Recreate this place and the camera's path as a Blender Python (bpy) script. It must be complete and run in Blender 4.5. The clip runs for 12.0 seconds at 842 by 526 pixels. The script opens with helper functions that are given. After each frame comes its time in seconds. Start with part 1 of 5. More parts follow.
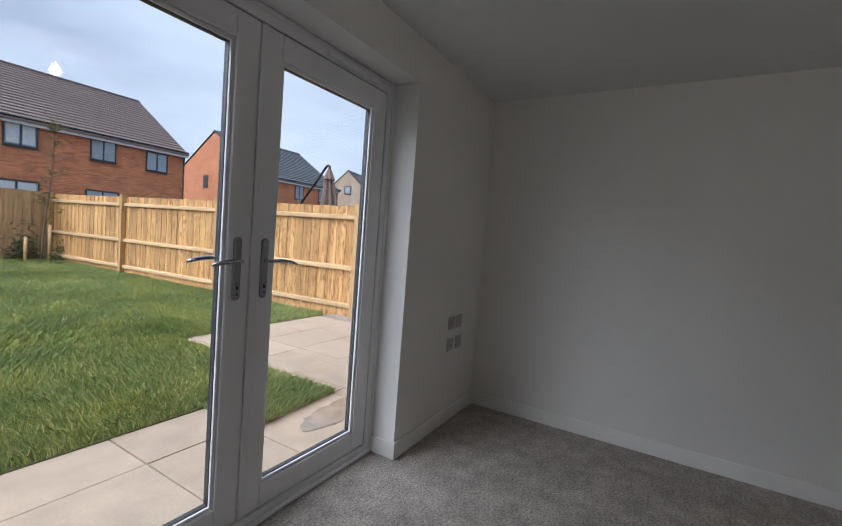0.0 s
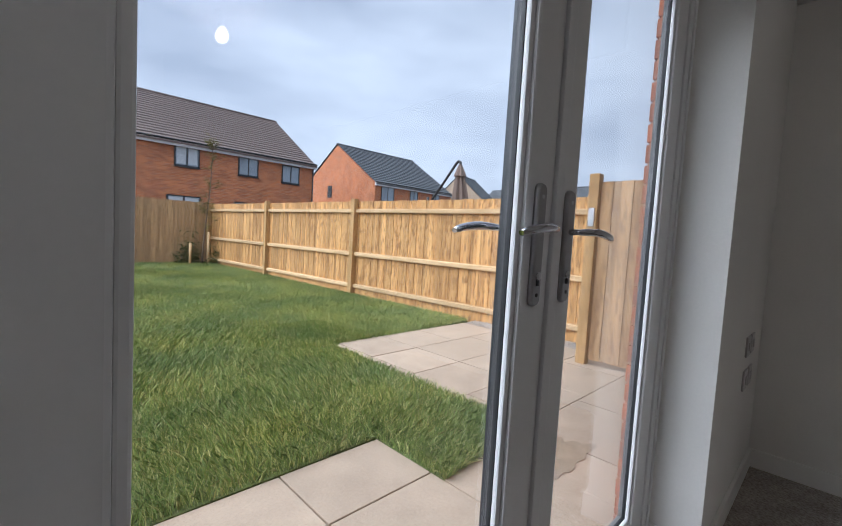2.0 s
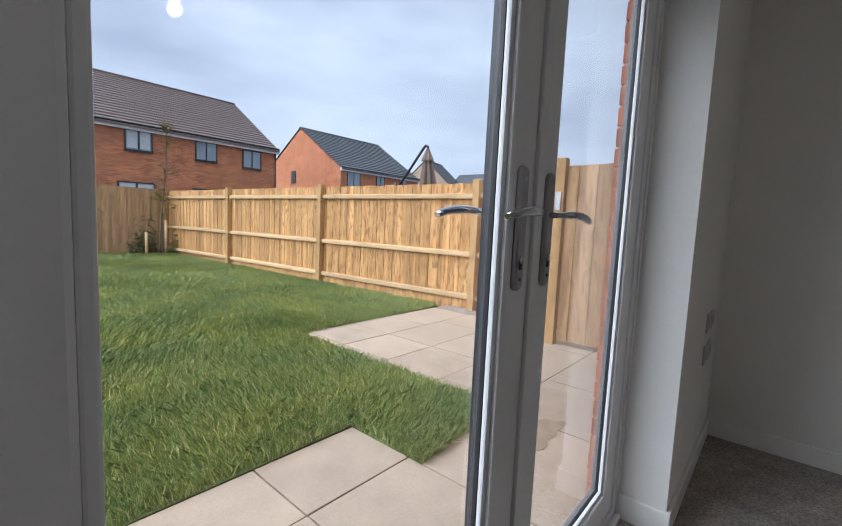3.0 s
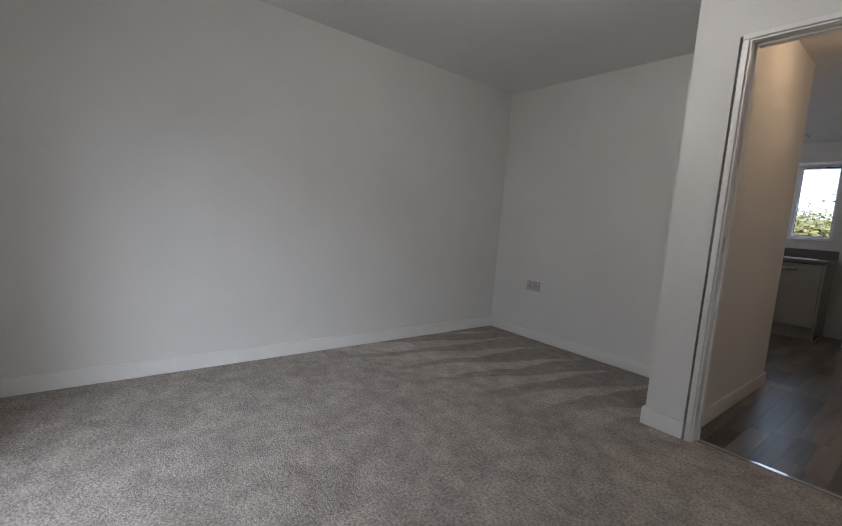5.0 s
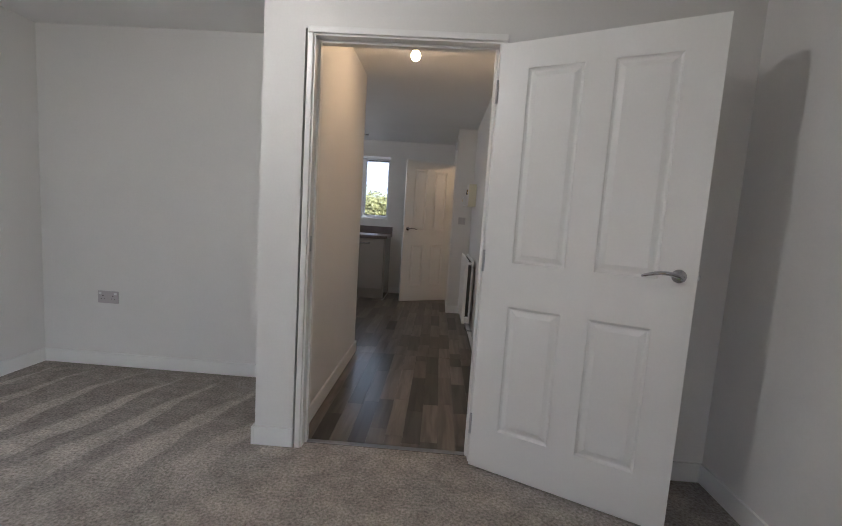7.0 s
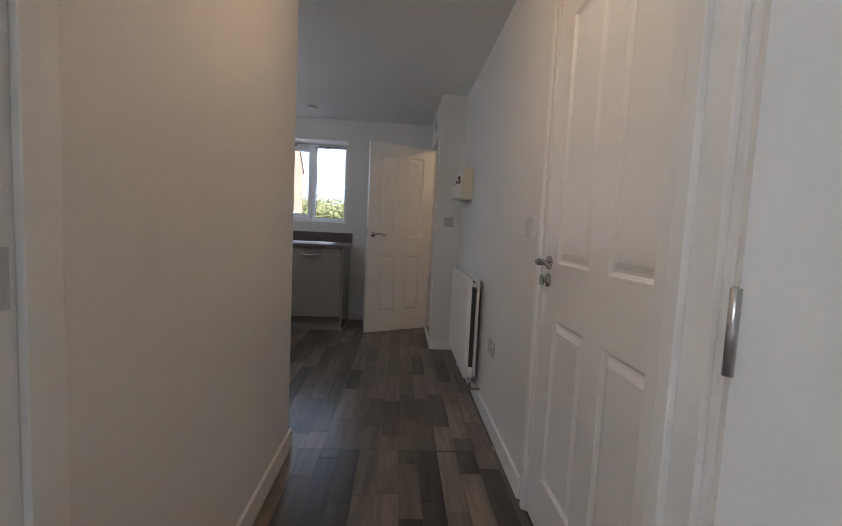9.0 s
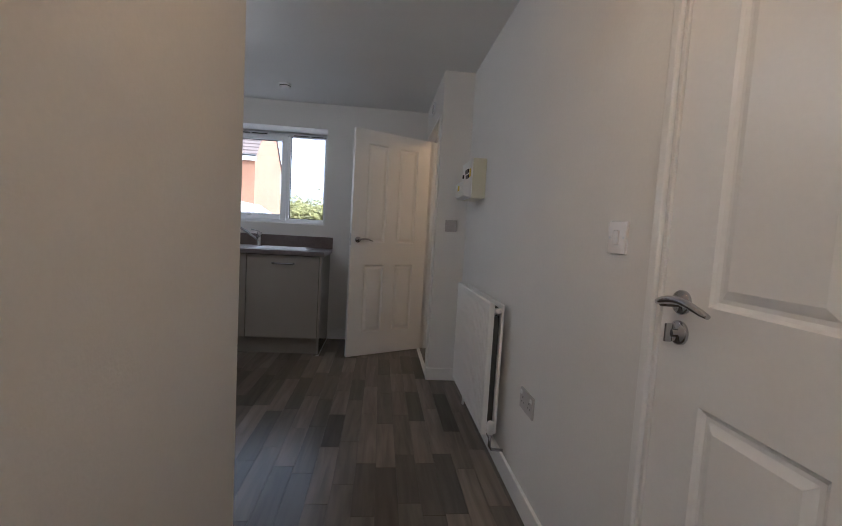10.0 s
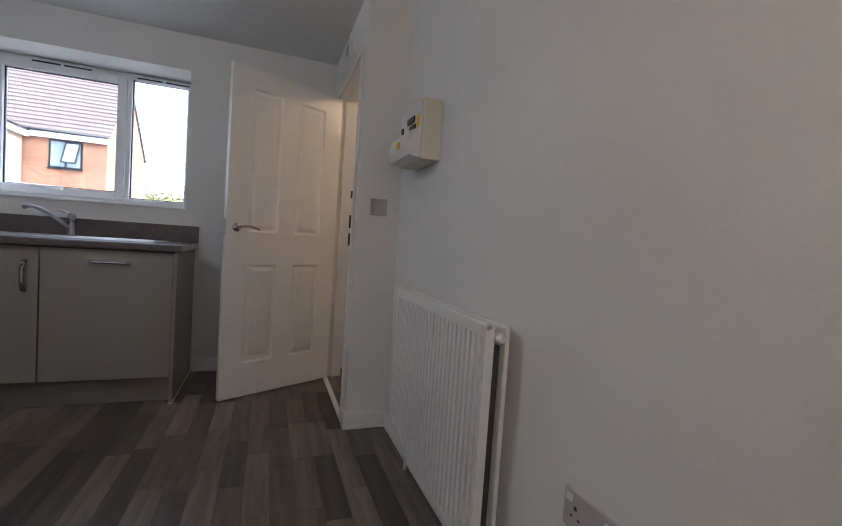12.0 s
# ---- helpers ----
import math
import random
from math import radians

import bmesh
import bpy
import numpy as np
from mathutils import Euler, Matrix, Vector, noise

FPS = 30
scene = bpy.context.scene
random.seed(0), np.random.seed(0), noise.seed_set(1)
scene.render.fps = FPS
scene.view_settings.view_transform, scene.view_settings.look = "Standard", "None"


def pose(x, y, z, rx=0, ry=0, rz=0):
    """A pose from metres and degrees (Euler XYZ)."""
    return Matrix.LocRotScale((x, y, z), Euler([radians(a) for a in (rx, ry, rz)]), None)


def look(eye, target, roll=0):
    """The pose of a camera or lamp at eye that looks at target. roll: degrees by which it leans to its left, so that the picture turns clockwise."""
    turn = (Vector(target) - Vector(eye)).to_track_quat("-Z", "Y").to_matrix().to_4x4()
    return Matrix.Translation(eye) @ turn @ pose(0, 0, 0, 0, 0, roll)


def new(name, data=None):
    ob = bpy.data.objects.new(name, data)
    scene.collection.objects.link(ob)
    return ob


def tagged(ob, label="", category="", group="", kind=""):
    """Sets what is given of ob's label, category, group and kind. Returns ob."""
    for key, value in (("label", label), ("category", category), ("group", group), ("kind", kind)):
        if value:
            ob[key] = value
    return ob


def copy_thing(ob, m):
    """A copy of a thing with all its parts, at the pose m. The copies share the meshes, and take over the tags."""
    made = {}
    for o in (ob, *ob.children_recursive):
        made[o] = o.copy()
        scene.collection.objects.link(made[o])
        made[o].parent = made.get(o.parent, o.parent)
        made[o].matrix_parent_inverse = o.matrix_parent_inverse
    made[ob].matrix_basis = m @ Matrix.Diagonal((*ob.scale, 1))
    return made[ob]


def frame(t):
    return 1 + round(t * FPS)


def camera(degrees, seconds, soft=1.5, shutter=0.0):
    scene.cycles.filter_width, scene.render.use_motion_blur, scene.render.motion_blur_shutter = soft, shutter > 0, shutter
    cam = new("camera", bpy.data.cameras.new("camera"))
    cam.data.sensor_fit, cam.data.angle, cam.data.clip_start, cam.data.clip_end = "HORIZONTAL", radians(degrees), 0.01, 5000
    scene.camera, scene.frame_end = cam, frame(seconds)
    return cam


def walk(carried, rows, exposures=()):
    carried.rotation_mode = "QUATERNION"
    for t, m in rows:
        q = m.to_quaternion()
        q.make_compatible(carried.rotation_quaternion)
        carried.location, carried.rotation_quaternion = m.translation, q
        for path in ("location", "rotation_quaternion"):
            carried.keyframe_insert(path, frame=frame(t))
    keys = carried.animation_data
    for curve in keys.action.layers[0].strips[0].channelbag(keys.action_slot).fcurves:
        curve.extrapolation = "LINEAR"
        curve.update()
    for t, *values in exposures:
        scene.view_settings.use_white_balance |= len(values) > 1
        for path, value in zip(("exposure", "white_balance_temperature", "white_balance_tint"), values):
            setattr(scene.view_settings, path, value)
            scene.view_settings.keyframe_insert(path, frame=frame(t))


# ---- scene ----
cam = camera(90.4, 12.0, soft=1.0)
PATH = [
    (0, (3.03, 1.242, 1.264), (1.311, 0.227, 1.145), 4.4),
    (0.5, (2.941, 0.931, 1.234), (1.434, -0.379, 1.113), 3.9),
    (1, (2.883, 0.666, 1.171), (1.472, -0.748, 1.064), 3.8),
    (1.5, (2.781, 0.431, 1.114), (1.378, -0.991, 1.015), 3.4),
    (2, (2.761, 0.259, 1.098), (1.352, -1.153, 0.97), 3.3),
    (2.5, (2.767, 0.205, 1.098), (1.342, -1.19, 0.937), 3.2),
    (2.7, (2.755, 0.202, 1.098), (1.321, -1.182, 0.927), 3.0),
    (4.3, (2.912, 0.468, 1.071), (0.938, 0.711, 0.862), 3.1),
    (4.5, (2.932, 0.481, 1.072), (1.024, 1.04, 0.859), 3.5),
    (5, (2.866, 0.558, 1.056), (1.313, 1.8, 0.843), 4.3),
    (5.5, (2.941, 0.62, 1.103), (1.907, 2.318, 0.887), 3.8),
    (6, (2.897, 0.658, 1.153), (2.349, 2.564, 0.939), 3.7),
    (6.5, (2.836, 0.769, 1.17), (2.59, 2.738, 0.955), 3.7),
    (7, (2.79, 1.016, 1.196), (2.713, 3.002, 0.984), 3.7),
    (7.5, (2.711, 1.331, 1.199), (2.703, 3.318, 0.982), 3.5),
    (7.7, (2.669, 1.481, 1.201), (2.688, 3.469, 0.986), 3.5),
    (9.3, (2.604, 2.739, 1.101), (2.73, 4.729, 0.946), 3.0),
    (9.5, (2.578, 2.868, 1.096), (2.725, 4.857, 0.942), 3.3),
    (10, (2.544, 3.23, 1.134), (2.74, 5.215, 0.988), 3.3),
    (10.5, (2.508, 3.58, 1.131), (2.741, 5.562, 1.003), 3.4),
    (11, (2.51, 3.852, 1.123), (2.822, 5.824, 1.007), 3.5),
    (11.5, (2.502, 4.073, 1.083), (2.931, 6.024, 0.979), 3.7),
    (12, (2.522, 4.195, 1.016), (3.213, 6.07, 0.925), 3.9),
]
walk(cam, [(t, look(eye, target, roll)) for t, eye, target, roll in PATH],
     exposures=[(0.0, 0.4, 5450, 10), (2.7, 0.4, 5450, 10), (4.3, 1.0, 5300, 10), (5.5, 1.8, 5450, 10), (7.0, 2.05, 5330, 10), (7.7, 2.0, 5350, 10), (9.3, 2.05, 5250, 10), (10.0, 2.05, 5220, 10), (11.3, 2.05, 4980, 10), (12.0, 2.25, 5200, 10)])

# ---- light ----
SUN_TURN, SUN_HEIGHT = radians(112), radians(48)
world = bpy.data.worlds.new("overcast_sky")
scene.world = world
world.use_nodes = True
wn, wl = world.node_tree.nodes, world.node_tree.links
bg = wn["Background"]
sky = wn.new("ShaderNodeTexSky")
sky.sky_type, sky.sun_disc = "NISHITA", False
sky.sun_elevation, sky.sun_rotation = SUN_HEIGHT, SUN_TURN
sky.air_density, sky.dust_density = 1.0, 4.0
coord = wn.new("ShaderNodeTexCoord")
squash = wn.new("ShaderNodeMapping")
squash.inputs["Scale"].default_value = (1.0, 1.0, 3.2)
wl.new(coord.outputs["Generated"], squash.inputs["Vector"])
cloud = wn.new("ShaderNodeTexNoise")
cloud.inputs["Scale"].default_value, cloud.inputs["Detail"].default_value = 2.2, 7.0
cloud.inputs["Roughness"].default_value = 0.52
wl.new(squash.outputs["Vector"], cloud.inputs["Vector"])
shade = wn.new("ShaderNodeValToRGB")
shade.color_ramp.elements[0].position, shade.color_ramp.elements[0].color = 0.32, (3.8, 4.05, 4.6, 1)
shade.color_ramp.elements[1].position, shade.color_ramp.elements[1].color = 0.66, (6.3, 6.5, 6.9, 1)
wl.new(cloud.outputs["Fac"], shade.inputs["Fac"])
blend = wn.new("ShaderNodeMix")
blend.data_type = "RGBA"
blend.inputs["Factor"].default_value = 0.88
wl.new(sky.outputs["Color"], blend.inputs["A"])
wl.new(shade.outputs["Color"], blend.inputs["B"])
wl.new(blend.outputs["Result"], bg.inputs["Color"])
bg.inputs["Strength"].default_value = 0.115

sun = new("sun", bpy.data.lights.new("sun", "SUN"))
sun.data.energy, sun.data.angle, sun.data.color = 4.2, radians(84), (1.0, 0.97, 0.92)
sun.matrix_world = look((0, 0, 30), (-math.sin(SUN_TURN) * math.cos(SUN_HEIGHT), -math.cos(SUN_TURN) * math.cos(SUN_HEIGHT), 30 - math.sin(SUN_HEIGHT)))


# ---- materials ----
def mat(name, colour, rough=0.6, metal=0.0, vary=0.08, scale=6.0, bump=0.0, bump_scale=200.0, random_tone=0.0, fine=0.05, fine_scale=90.0, spec=0.5):
    """A surface with slow and fine variation of tone and, where asked, relief and a tone per piece."""
    m = bpy.data.materials.new(name)
    m.use_nodes = True
    n, l = m.node_tree.nodes, m.node_tree.links
    b = n["Principled BSDF"]
    b.inputs["Roughness"].default_value, b.inputs["Metallic"].default_value = rough, metal
    b.inputs["Specular IOR Level"].default_value = spec
    tc = n.new("ShaderNodeTexCoord")
    slow, quick = n.new("ShaderNodeTexNoise"), n.new("ShaderNodeTexNoise")
    slow.inputs["Scale"].default_value, slow.inputs["Detail"].default_value = scale, 4
    quick.inputs["Scale"].default_value, quick.inputs["Detail"].default_value = fine_scale, 3
    for t in (slow, quick):
        l.new(tc.outputs["Object"], t.inputs["Vector"])
    total = None
    for source, amount in ((slow.outputs["Fac"], vary), (quick.outputs["Fac"], fine)):
        k = n.new("ShaderNodeMapRange")
        k.inputs["From Min"].default_value, k.inputs["From Max"].default_value = 0.3, 0.7
        k.inputs["To Min"].default_value, k.inputs["To Max"].default_value = 1 - amount, 1 + amount
        l.new(source, k.inputs["Value"])
        if total is None:
            total = k.outputs["Result"]
        else:
            x = n.new("ShaderNodeMath")
            x.operation = "MULTIPLY"
            l.new(total, x.inputs[0]), l.new(k.outputs["Result"], x.inputs[1])
            total = x.outputs[0]
    if random_tone:
        info, k, x = n.new("ShaderNodeObjectInfo"), n.new("ShaderNodeMapRange"), n.new("ShaderNodeMath")
        k.inputs["To Min"].default_value, k.inputs["To Max"].default_value = 1 - random_tone, 1 + random_tone
        l.new(info.outputs["Random"], k.inputs["Value"])
        x.operation = "MULTIPLY"
        l.new(total, x.inputs[0]), l.new(k.outputs["Result"], x.inputs[1])
        total = x.outputs[0]
    tint = n.new("ShaderNodeVectorMath")
    tint.operation = "SCALE"
    tint.inputs[0].default_value = colour
    l.new(total, tint.inputs["Scale"])
    l.new(tint.outputs["Vector"], b.inputs["Base Color"])
    if bump:
        bn, bt = n.new("ShaderNodeBump"), n.new("ShaderNodeTexNoise")
        bt.inputs["Scale"].default_value, bt.inputs["Detail"].default_value = bump_scale, 4
        l.new(tc.outputs["Object"], bt.inputs["Vector"])
        bn.inputs["Strength"].default_value, bn.inputs["Distance"].default_value = bump, 0.01
        l.new(bt.outputs["Fac"], bn.inputs["Height"])
        l.new(bn.outputs["Normal"], b.inputs["Normal"])
    return m


def wood_mat(name, dark, light, grain=(40, 3, 3), rough=0.7, knots=0.0, tone=0.2, bump=0.15):
    """Streaked wood: noise drawn out along the grain, with a tone per piece and knots."""
    m = bpy.data.materials.new(name)
    m.use_nodes = True
    n, l = m.node_tree.nodes, m.node_tree.links
    b = n["Principled BSDF"]
    b.inputs["Roughness"].default_value = rough
    tc, mp, info = n.new("ShaderNodeTexCoord"), n.new("ShaderNodeMapping"), n.new("ShaderNodeObjectInfo")
    mp.inputs["Scale"].default_value = grain
    shift = n.new("ShaderNodeVectorMath")
    shift.operation = "SCALE"
    shift.inputs[0].default_value = (37.0, 53.0, 91.0)
    l.new(info.outputs["Random"], shift.inputs["Scale"])
    l.new(tc.outputs["Object"], mp.inputs["Vector"]), l.new(shift.outputs["Vector"], mp.inputs["Location"])
    streak = n.new("ShaderNodeTexNoise")
    streak.inputs["Scale"].default_value, streak.inputs["Detail"].default_value, streak.inputs["Distortion"].default_value = 1.0, 6, 0.6
    l.new(mp.outputs["Vector"], streak.inputs["Vector"])
    ramp = n.new("ShaderNodeValToRGB")
    ramp.color_ramp.elements[0].position, ramp.color_ramp.elements[0].color = 0.33, (*dark, 1)
    ramp.color_ramp.elements[1].position, ramp.color_ramp.elements[1].color = 0.67, (*light, 1)
    l.new(streak.outputs["Fac"], ramp.inputs["Fac"])
    k = n.new("ShaderNodeMapRange")
    k.inputs["To Min"].default_value, k.inputs["To Max"].default_value = 1 - tone, 1 + tone
    l.new(info.outputs["Random"], k.inputs["Value"])
    tint = n.new("ShaderNodeVectorMath")
    tint.operation = "SCALE"
    l.new(ramp.outputs["Color"], tint.inputs[0]), l.new(k.outputs["Result"], tint.inputs["Scale"])
    out = tint.outputs["Vector"]
    if knots:
        mp2, v, kr, mix = n.new("ShaderNodeMapping"), n.new("ShaderNodeTexNoise"), n.new("ShaderNodeMapRange"), n.new("ShaderNodeMix")
        mp2.inputs["Scale"].default_value = (30, 30, 10)
        l.new(tc.outputs["Object"], mp2.inputs["Vector"]), l.new(shift.outputs["Vector"], mp2.inputs["Location"])
        l.new(mp2.outputs["Vector"], v.inputs["Vector"])
        v.inputs["Scale"].default_value, v.inputs["Detail"].default_value = 1.0, 2.0
        kr.inputs["From Min"].default_value, kr.inputs["From Max"].default_value = 0.535, 0.62
        kr.inputs["To Min"].default_value, kr.inputs["To Max"].default_value = 0.0, knots
        l.new(v.outputs["Fac"], kr.inputs["Value"])
        mix.data_type = "RGBA"
        l.new(kr.outputs["Result"], mix.inputs["Factor"]), l.new(out, mix.inputs["A"])
        mix.inputs["B"].default_value = (dark[0] * 0.42, dark[1] * 0.36, dark[2] * 0.30, 1)
        out = mix.outputs["Result"]
    l.new(out, b.inputs["Base Color"])
    bn = n.new("ShaderNodeBump")
    bn.inputs["Strength"].default_value, bn.inputs["Distance"].default_value = bump, 0.004
    l.new(streak.outputs["Fac"], bn.inputs["Height"]), l.new(bn.outputs["Normal"], b.inputs["Normal"])
    return m


def glass_mat(name, tint=(1, 1, 1)):
    m = bpy.data.materials.new(name)
    m.use_nodes = True
    b = m.node_tree.nodes["Principled BSDF"]
    b.inputs["Base Color"].default_value = (*tint, 1)
    b.inputs["Roughness"].default_value, b.inputs["Transmission Weight"].default_value, b.inputs["IOR"].default_value = 0.0, 1.0, 1.5
    return m


def glow_mat(name, colour, strength):
    m = bpy.data.materials.new(name)
    m.use_nodes = True
    b = m.node_tree.nodes["Principled BSDF"]
    b.inputs["Base Color"].default_value = (0.9, 0.85, 0.8, 1)
    b.inputs["Emission Color"].default_value, b.inputs["Emission Strength"].default_value = (*colour, 1), strength
    return m


def brick_mat(name, one, two, mortar, scale=1.0):
    m = bpy.data.materials.new(name)
    m.use_nodes = True
    n, l = m.node_tree.nodes, m.node_tree.links
    b = n["Principled BSDF"]
    b.inputs["Roughness"].default_value = 0.9
    tc, sep, add, comb, br = (n.new("ShaderNode" + k) for k in ("TexCoord", "SeparateXYZ", "Math", "CombineXYZ", "TexBrick"))
    l.new(tc.outputs["Object"], sep.inputs[0])
    l.new(sep.outputs["X"], add.inputs[0]), l.new(sep.outputs["Y"], add.inputs[1])
    l.new(add.outputs[0], comb.inputs["X"]), l.new(sep.outputs["Z"], comb.inputs["Y"])
    l.new(comb.outputs[0], br.inputs["Vector"])
    br.inputs["Scale"].default_value = scale
    br.inputs["Brick Width"].default_value, br.inputs["Row Height"].default_value, br.inputs["Mortar Size"].default_value = 0.225, 0.075, 0.006
    br.inputs["Color1"].default_value, br.inputs["Color2"].default_value, br.inputs["Mortar"].default_value = (*one, 1), (*two, 1), (*mortar, 1)
    noise_tex, k, tint = n.new("ShaderNodeTexNoise"), n.new("ShaderNodeMapRange"), n.new("ShaderNodeVectorMath")
    noise_tex.inputs["Scale"].default_value, noise_tex.inputs["Detail"].default_value = 1.3, 8
    l.new(tc.outputs["Object"], noise_tex.inputs["Vector"])
    k.inputs["From Min"].default_value, k.inputs["From Max"].default_value, k.inputs["To Min"].default_value, k.inputs["To Max"].default_value = 0.3, 0.7, 0.82, 1.18
    l.new(noise_tex.outputs["Fac"], k.inputs["Value"])
    tint.operation = "SCALE"
    l.new(br.outputs["Color"], tint.inputs[0]), l.new(k.outputs["Result"], tint.inputs["Scale"])
    l.new(tint.outputs["Vector"], b.inputs["Base Color"])
    return m


WALL = mat("white_emulsion", (0.79, 0.77, 0.74), 0.75, vary=0.025, scale=1.5, bump=0.06, bump_scale=140, fine=0.012, spec=0.3)
CEIL = mat("white_ceiling_paint", (0.85, 0.84, 0.82), 0.85, vary=0.03, scale=1.2, bump=0.08, bump_scale=120, fine=0.01, spec=0.2)
GLOSS = mat("white_satin_paint", (0.85, 0.835, 0.81), 0.32, vary=0.02, scale=3, fine=0.01, bump=0.03, bump_scale=60)
UPVC = mat("white_upvc", (0.80, 0.80, 0.81), 0.28, vary=0.02, scale=3, fine=0.01)
GASKET = mat("black_rubber_gasket", (0.015, 0.016, 0.018), 0.5)
CHROME = mat("polished_chrome", (0.50, 0.50, 0.52), 0.07, 1.0, vary=0.03, fine=0.02)
STEEL = mat("brushed_steel", (0.60, 0.60, 0.62), 0.3, 1.0, vary=0.05, fine=0.05)
PLATE = mat("satin_chrome_plate", (0.42, 0.41, 0.42), 0.33, 1.0, vary=0.04, fine=0.02)
BLACK = mat("black_plastic", (0.02, 0.02, 0.022), 0.4)
PLASTIC = mat("white_plastic", (0.78, 0.77, 0.76), 0.3, vary=0.02, fine=0.01)
PLATEGREY = mat("pinkish_grey_plastic", (0.50, 0.465, 0.46), 0.3, vary=0.02, fine=0.01)
SWITCH = mat("off_white_switch_plastic", (0.78, 0.74, 0.715), 0.22, vary=0.02, fine=0.01)
CREAM = mat("cream_painted_steel", (0.72, 0.69, 0.55), 0.4, vary=0.02, fine=0.01)
YELLOW = mat("yellow_sticker", (0.75, 0.52, 0.03), 0.5)
PANE = glass_mat("clear_glass", (0.97, 0.985, 0.98))
GLOW = glow_mat("lit_bulb", (1.0, 0.86, 0.70), 115.0)
GLOW_HALL = glow_mat("lit_warm_bulb", (1.0, 0.63, 0.32), 33.0)
GLOW_COOL = glow_mat("lit_pale_bulb", (1.0, 0.92, 0.82), 60.0)
CABINET = mat("gloss_taupe_laminate", (0.32, 0.29, 0.255), 0.07, vary=0.02, scale=3, fine=0.01)
UPPER = mat("gloss_pale_grey_laminate", (0.46, 0.47, 0.47), 0.06, vary=0.02, scale=3, fine=0.01)
PLINTH = mat("taupe_plinth_laminate", (0.27, 0.245, 0.215), 0.25, vary=0.03)
WORKTOP = mat("brown_stone_laminate", (0.135, 0.104, 0.096), 0.28, vary=0.15, scale=9, fine=0.25, fine_scale=160)
# unit carcasses and floor bed; also paints the shade inside the radiator
SHADOWGAP = mat("dark_carcass_and_gap_shade", (0.06, 0.058, 0.055), 0.6)
SLAB = mat("buff_paving", (0.42, 0.325, 0.235), 0.75, vary=0.10, scale=4, bump=0.25, bump_scale=60, random_tone=0.10, fine=0.06, fine_scale=70)
JOINT = mat("sandy_joint", (0.20, 0.16, 0.12), 0.95, vary=0.2, scale=12, bump=0.4, bump_scale=90)
SOIL = mat("soil", (0.06, 0.045, 0.03), 0.95, vary=0.3, scale=6, bump=0.6, bump_scale=40, fine=0.3)
TURF = mat("turf_base", (0.13, 0.165, 0.045), 0.95, vary=0.3, scale=3, bump=0.5, bump_scale=60, fine=0.3)
STONE = mat("pebble", (0.38, 0.32, 0.265), 0.85, vary=0.45, scale=55, fine=0.3, fine_scale=120)
CLAY = mat("red_clay_brick", (0.42, 0.135, 0.06), 0.9, vary=0.15, scale=14, bump=0.3, bump_scale=120, random_tone=0.25, fine=0.15)
GRAVEL = mat("gravel", (0.30, 0.25, 0.20), 0.9, vary=0.4, scale=60, bump=0.8, bump_scale=80, fine=0.4)
FENCE = wood_mat("new_softwood", (0.43, 0.215, 0.068), (0.68, 0.40, 0.15), (15, 15, 1.1), 0.75, knots=0.72, tone=0.22)
RAIL = wood_mat("pale_softwood_rail", (0.50, 0.33, 0.165), (0.68, 0.475, 0.26), (2, 1.0, 20), 0.75, tone=0.10)
POST = wood_mat("softwood_post", (0.40, 0.24, 0.09), (0.56, 0.35, 0.15), (14, 14, 1.0), 0.75, knots=0.4, tone=0.08)
OLDFENCE = wood_mat("weathered_softwood", (0.34, 0.205, 0.10), (0.52, 0.335, 0.17), (16, 16, 1.2), 0.8, knots=0.5, tone=0.16)
PLANK = wood_mat("grey_brown_vinyl_plank", (0.092, 0.075, 0.060), (0.172, 0.142, 0.113), (26, 2.2, 3), 0.30, tone=0.62, bump=0.05)
BRICK = brick_mat("red_brick", (0.62, 0.215, 0.075), (0.33, 0.095, 0.038), (0.52, 0.34, 0.23))
BRICK_B = brick_mat("orange_brick", (0.40, 0.198, 0.115), (0.31, 0.142, 0.082), (0.35, 0.235, 0.16))
TAN = brick_mat("buff_brick", (0.42, 0.31, 0.22), (0.36, 0.26, 0.18), (0.40, 0.33, 0.26))
TILE_BROWN = mat("brown_roof_tile", (0.155, 0.115, 0.10), 0.8, vary=0.12, scale=2, fine=0.15, fine_scale=30)
TILE_GREY = mat("grey_roof_tile", (0.085, 0.092, 0.10), 0.75, vary=0.1, scale=2, fine=0.12, fine_scale=30)
FASCIA = mat("white_fascia", (0.75, 0.75, 0.76), 0.5)
ANTHRACITE = mat("anthracite_frame", (0.022, 0.026, 0.032), 0.4)
# blue-grey base colour paints the sky's reflection into the glass
WINDOW_DARK = mat("window_painted_sky_tone", (0.30, 0.35, 0.40), 0.04, vary=0.3, scale=0.8)
# pale colour that stands in for bright sky reflected in a pane
SKY_SHEEN = mat("pale_sky_sheen", (0.55, 0.58, 0.60), 0.3, vary=0.1)
CANOPY = mat("taupe_canvas", (0.17, 0.12, 0.095), 0.9, vary=0.15, scale=5)
BARK = mat("young_bark", (0.17, 0.12, 0.085), 0.9, vary=0.2, scale=20, bump=0.3)
LEAF = mat("small_leaf", (0.22, 0.20, 0.06), 0.6, vary=0.35, scale=3, random_tone=0.2)
SHRUB = mat("shrub_leaf", (0.09, 0.15, 0.045), 0.6, vary=0.35, scale=4)
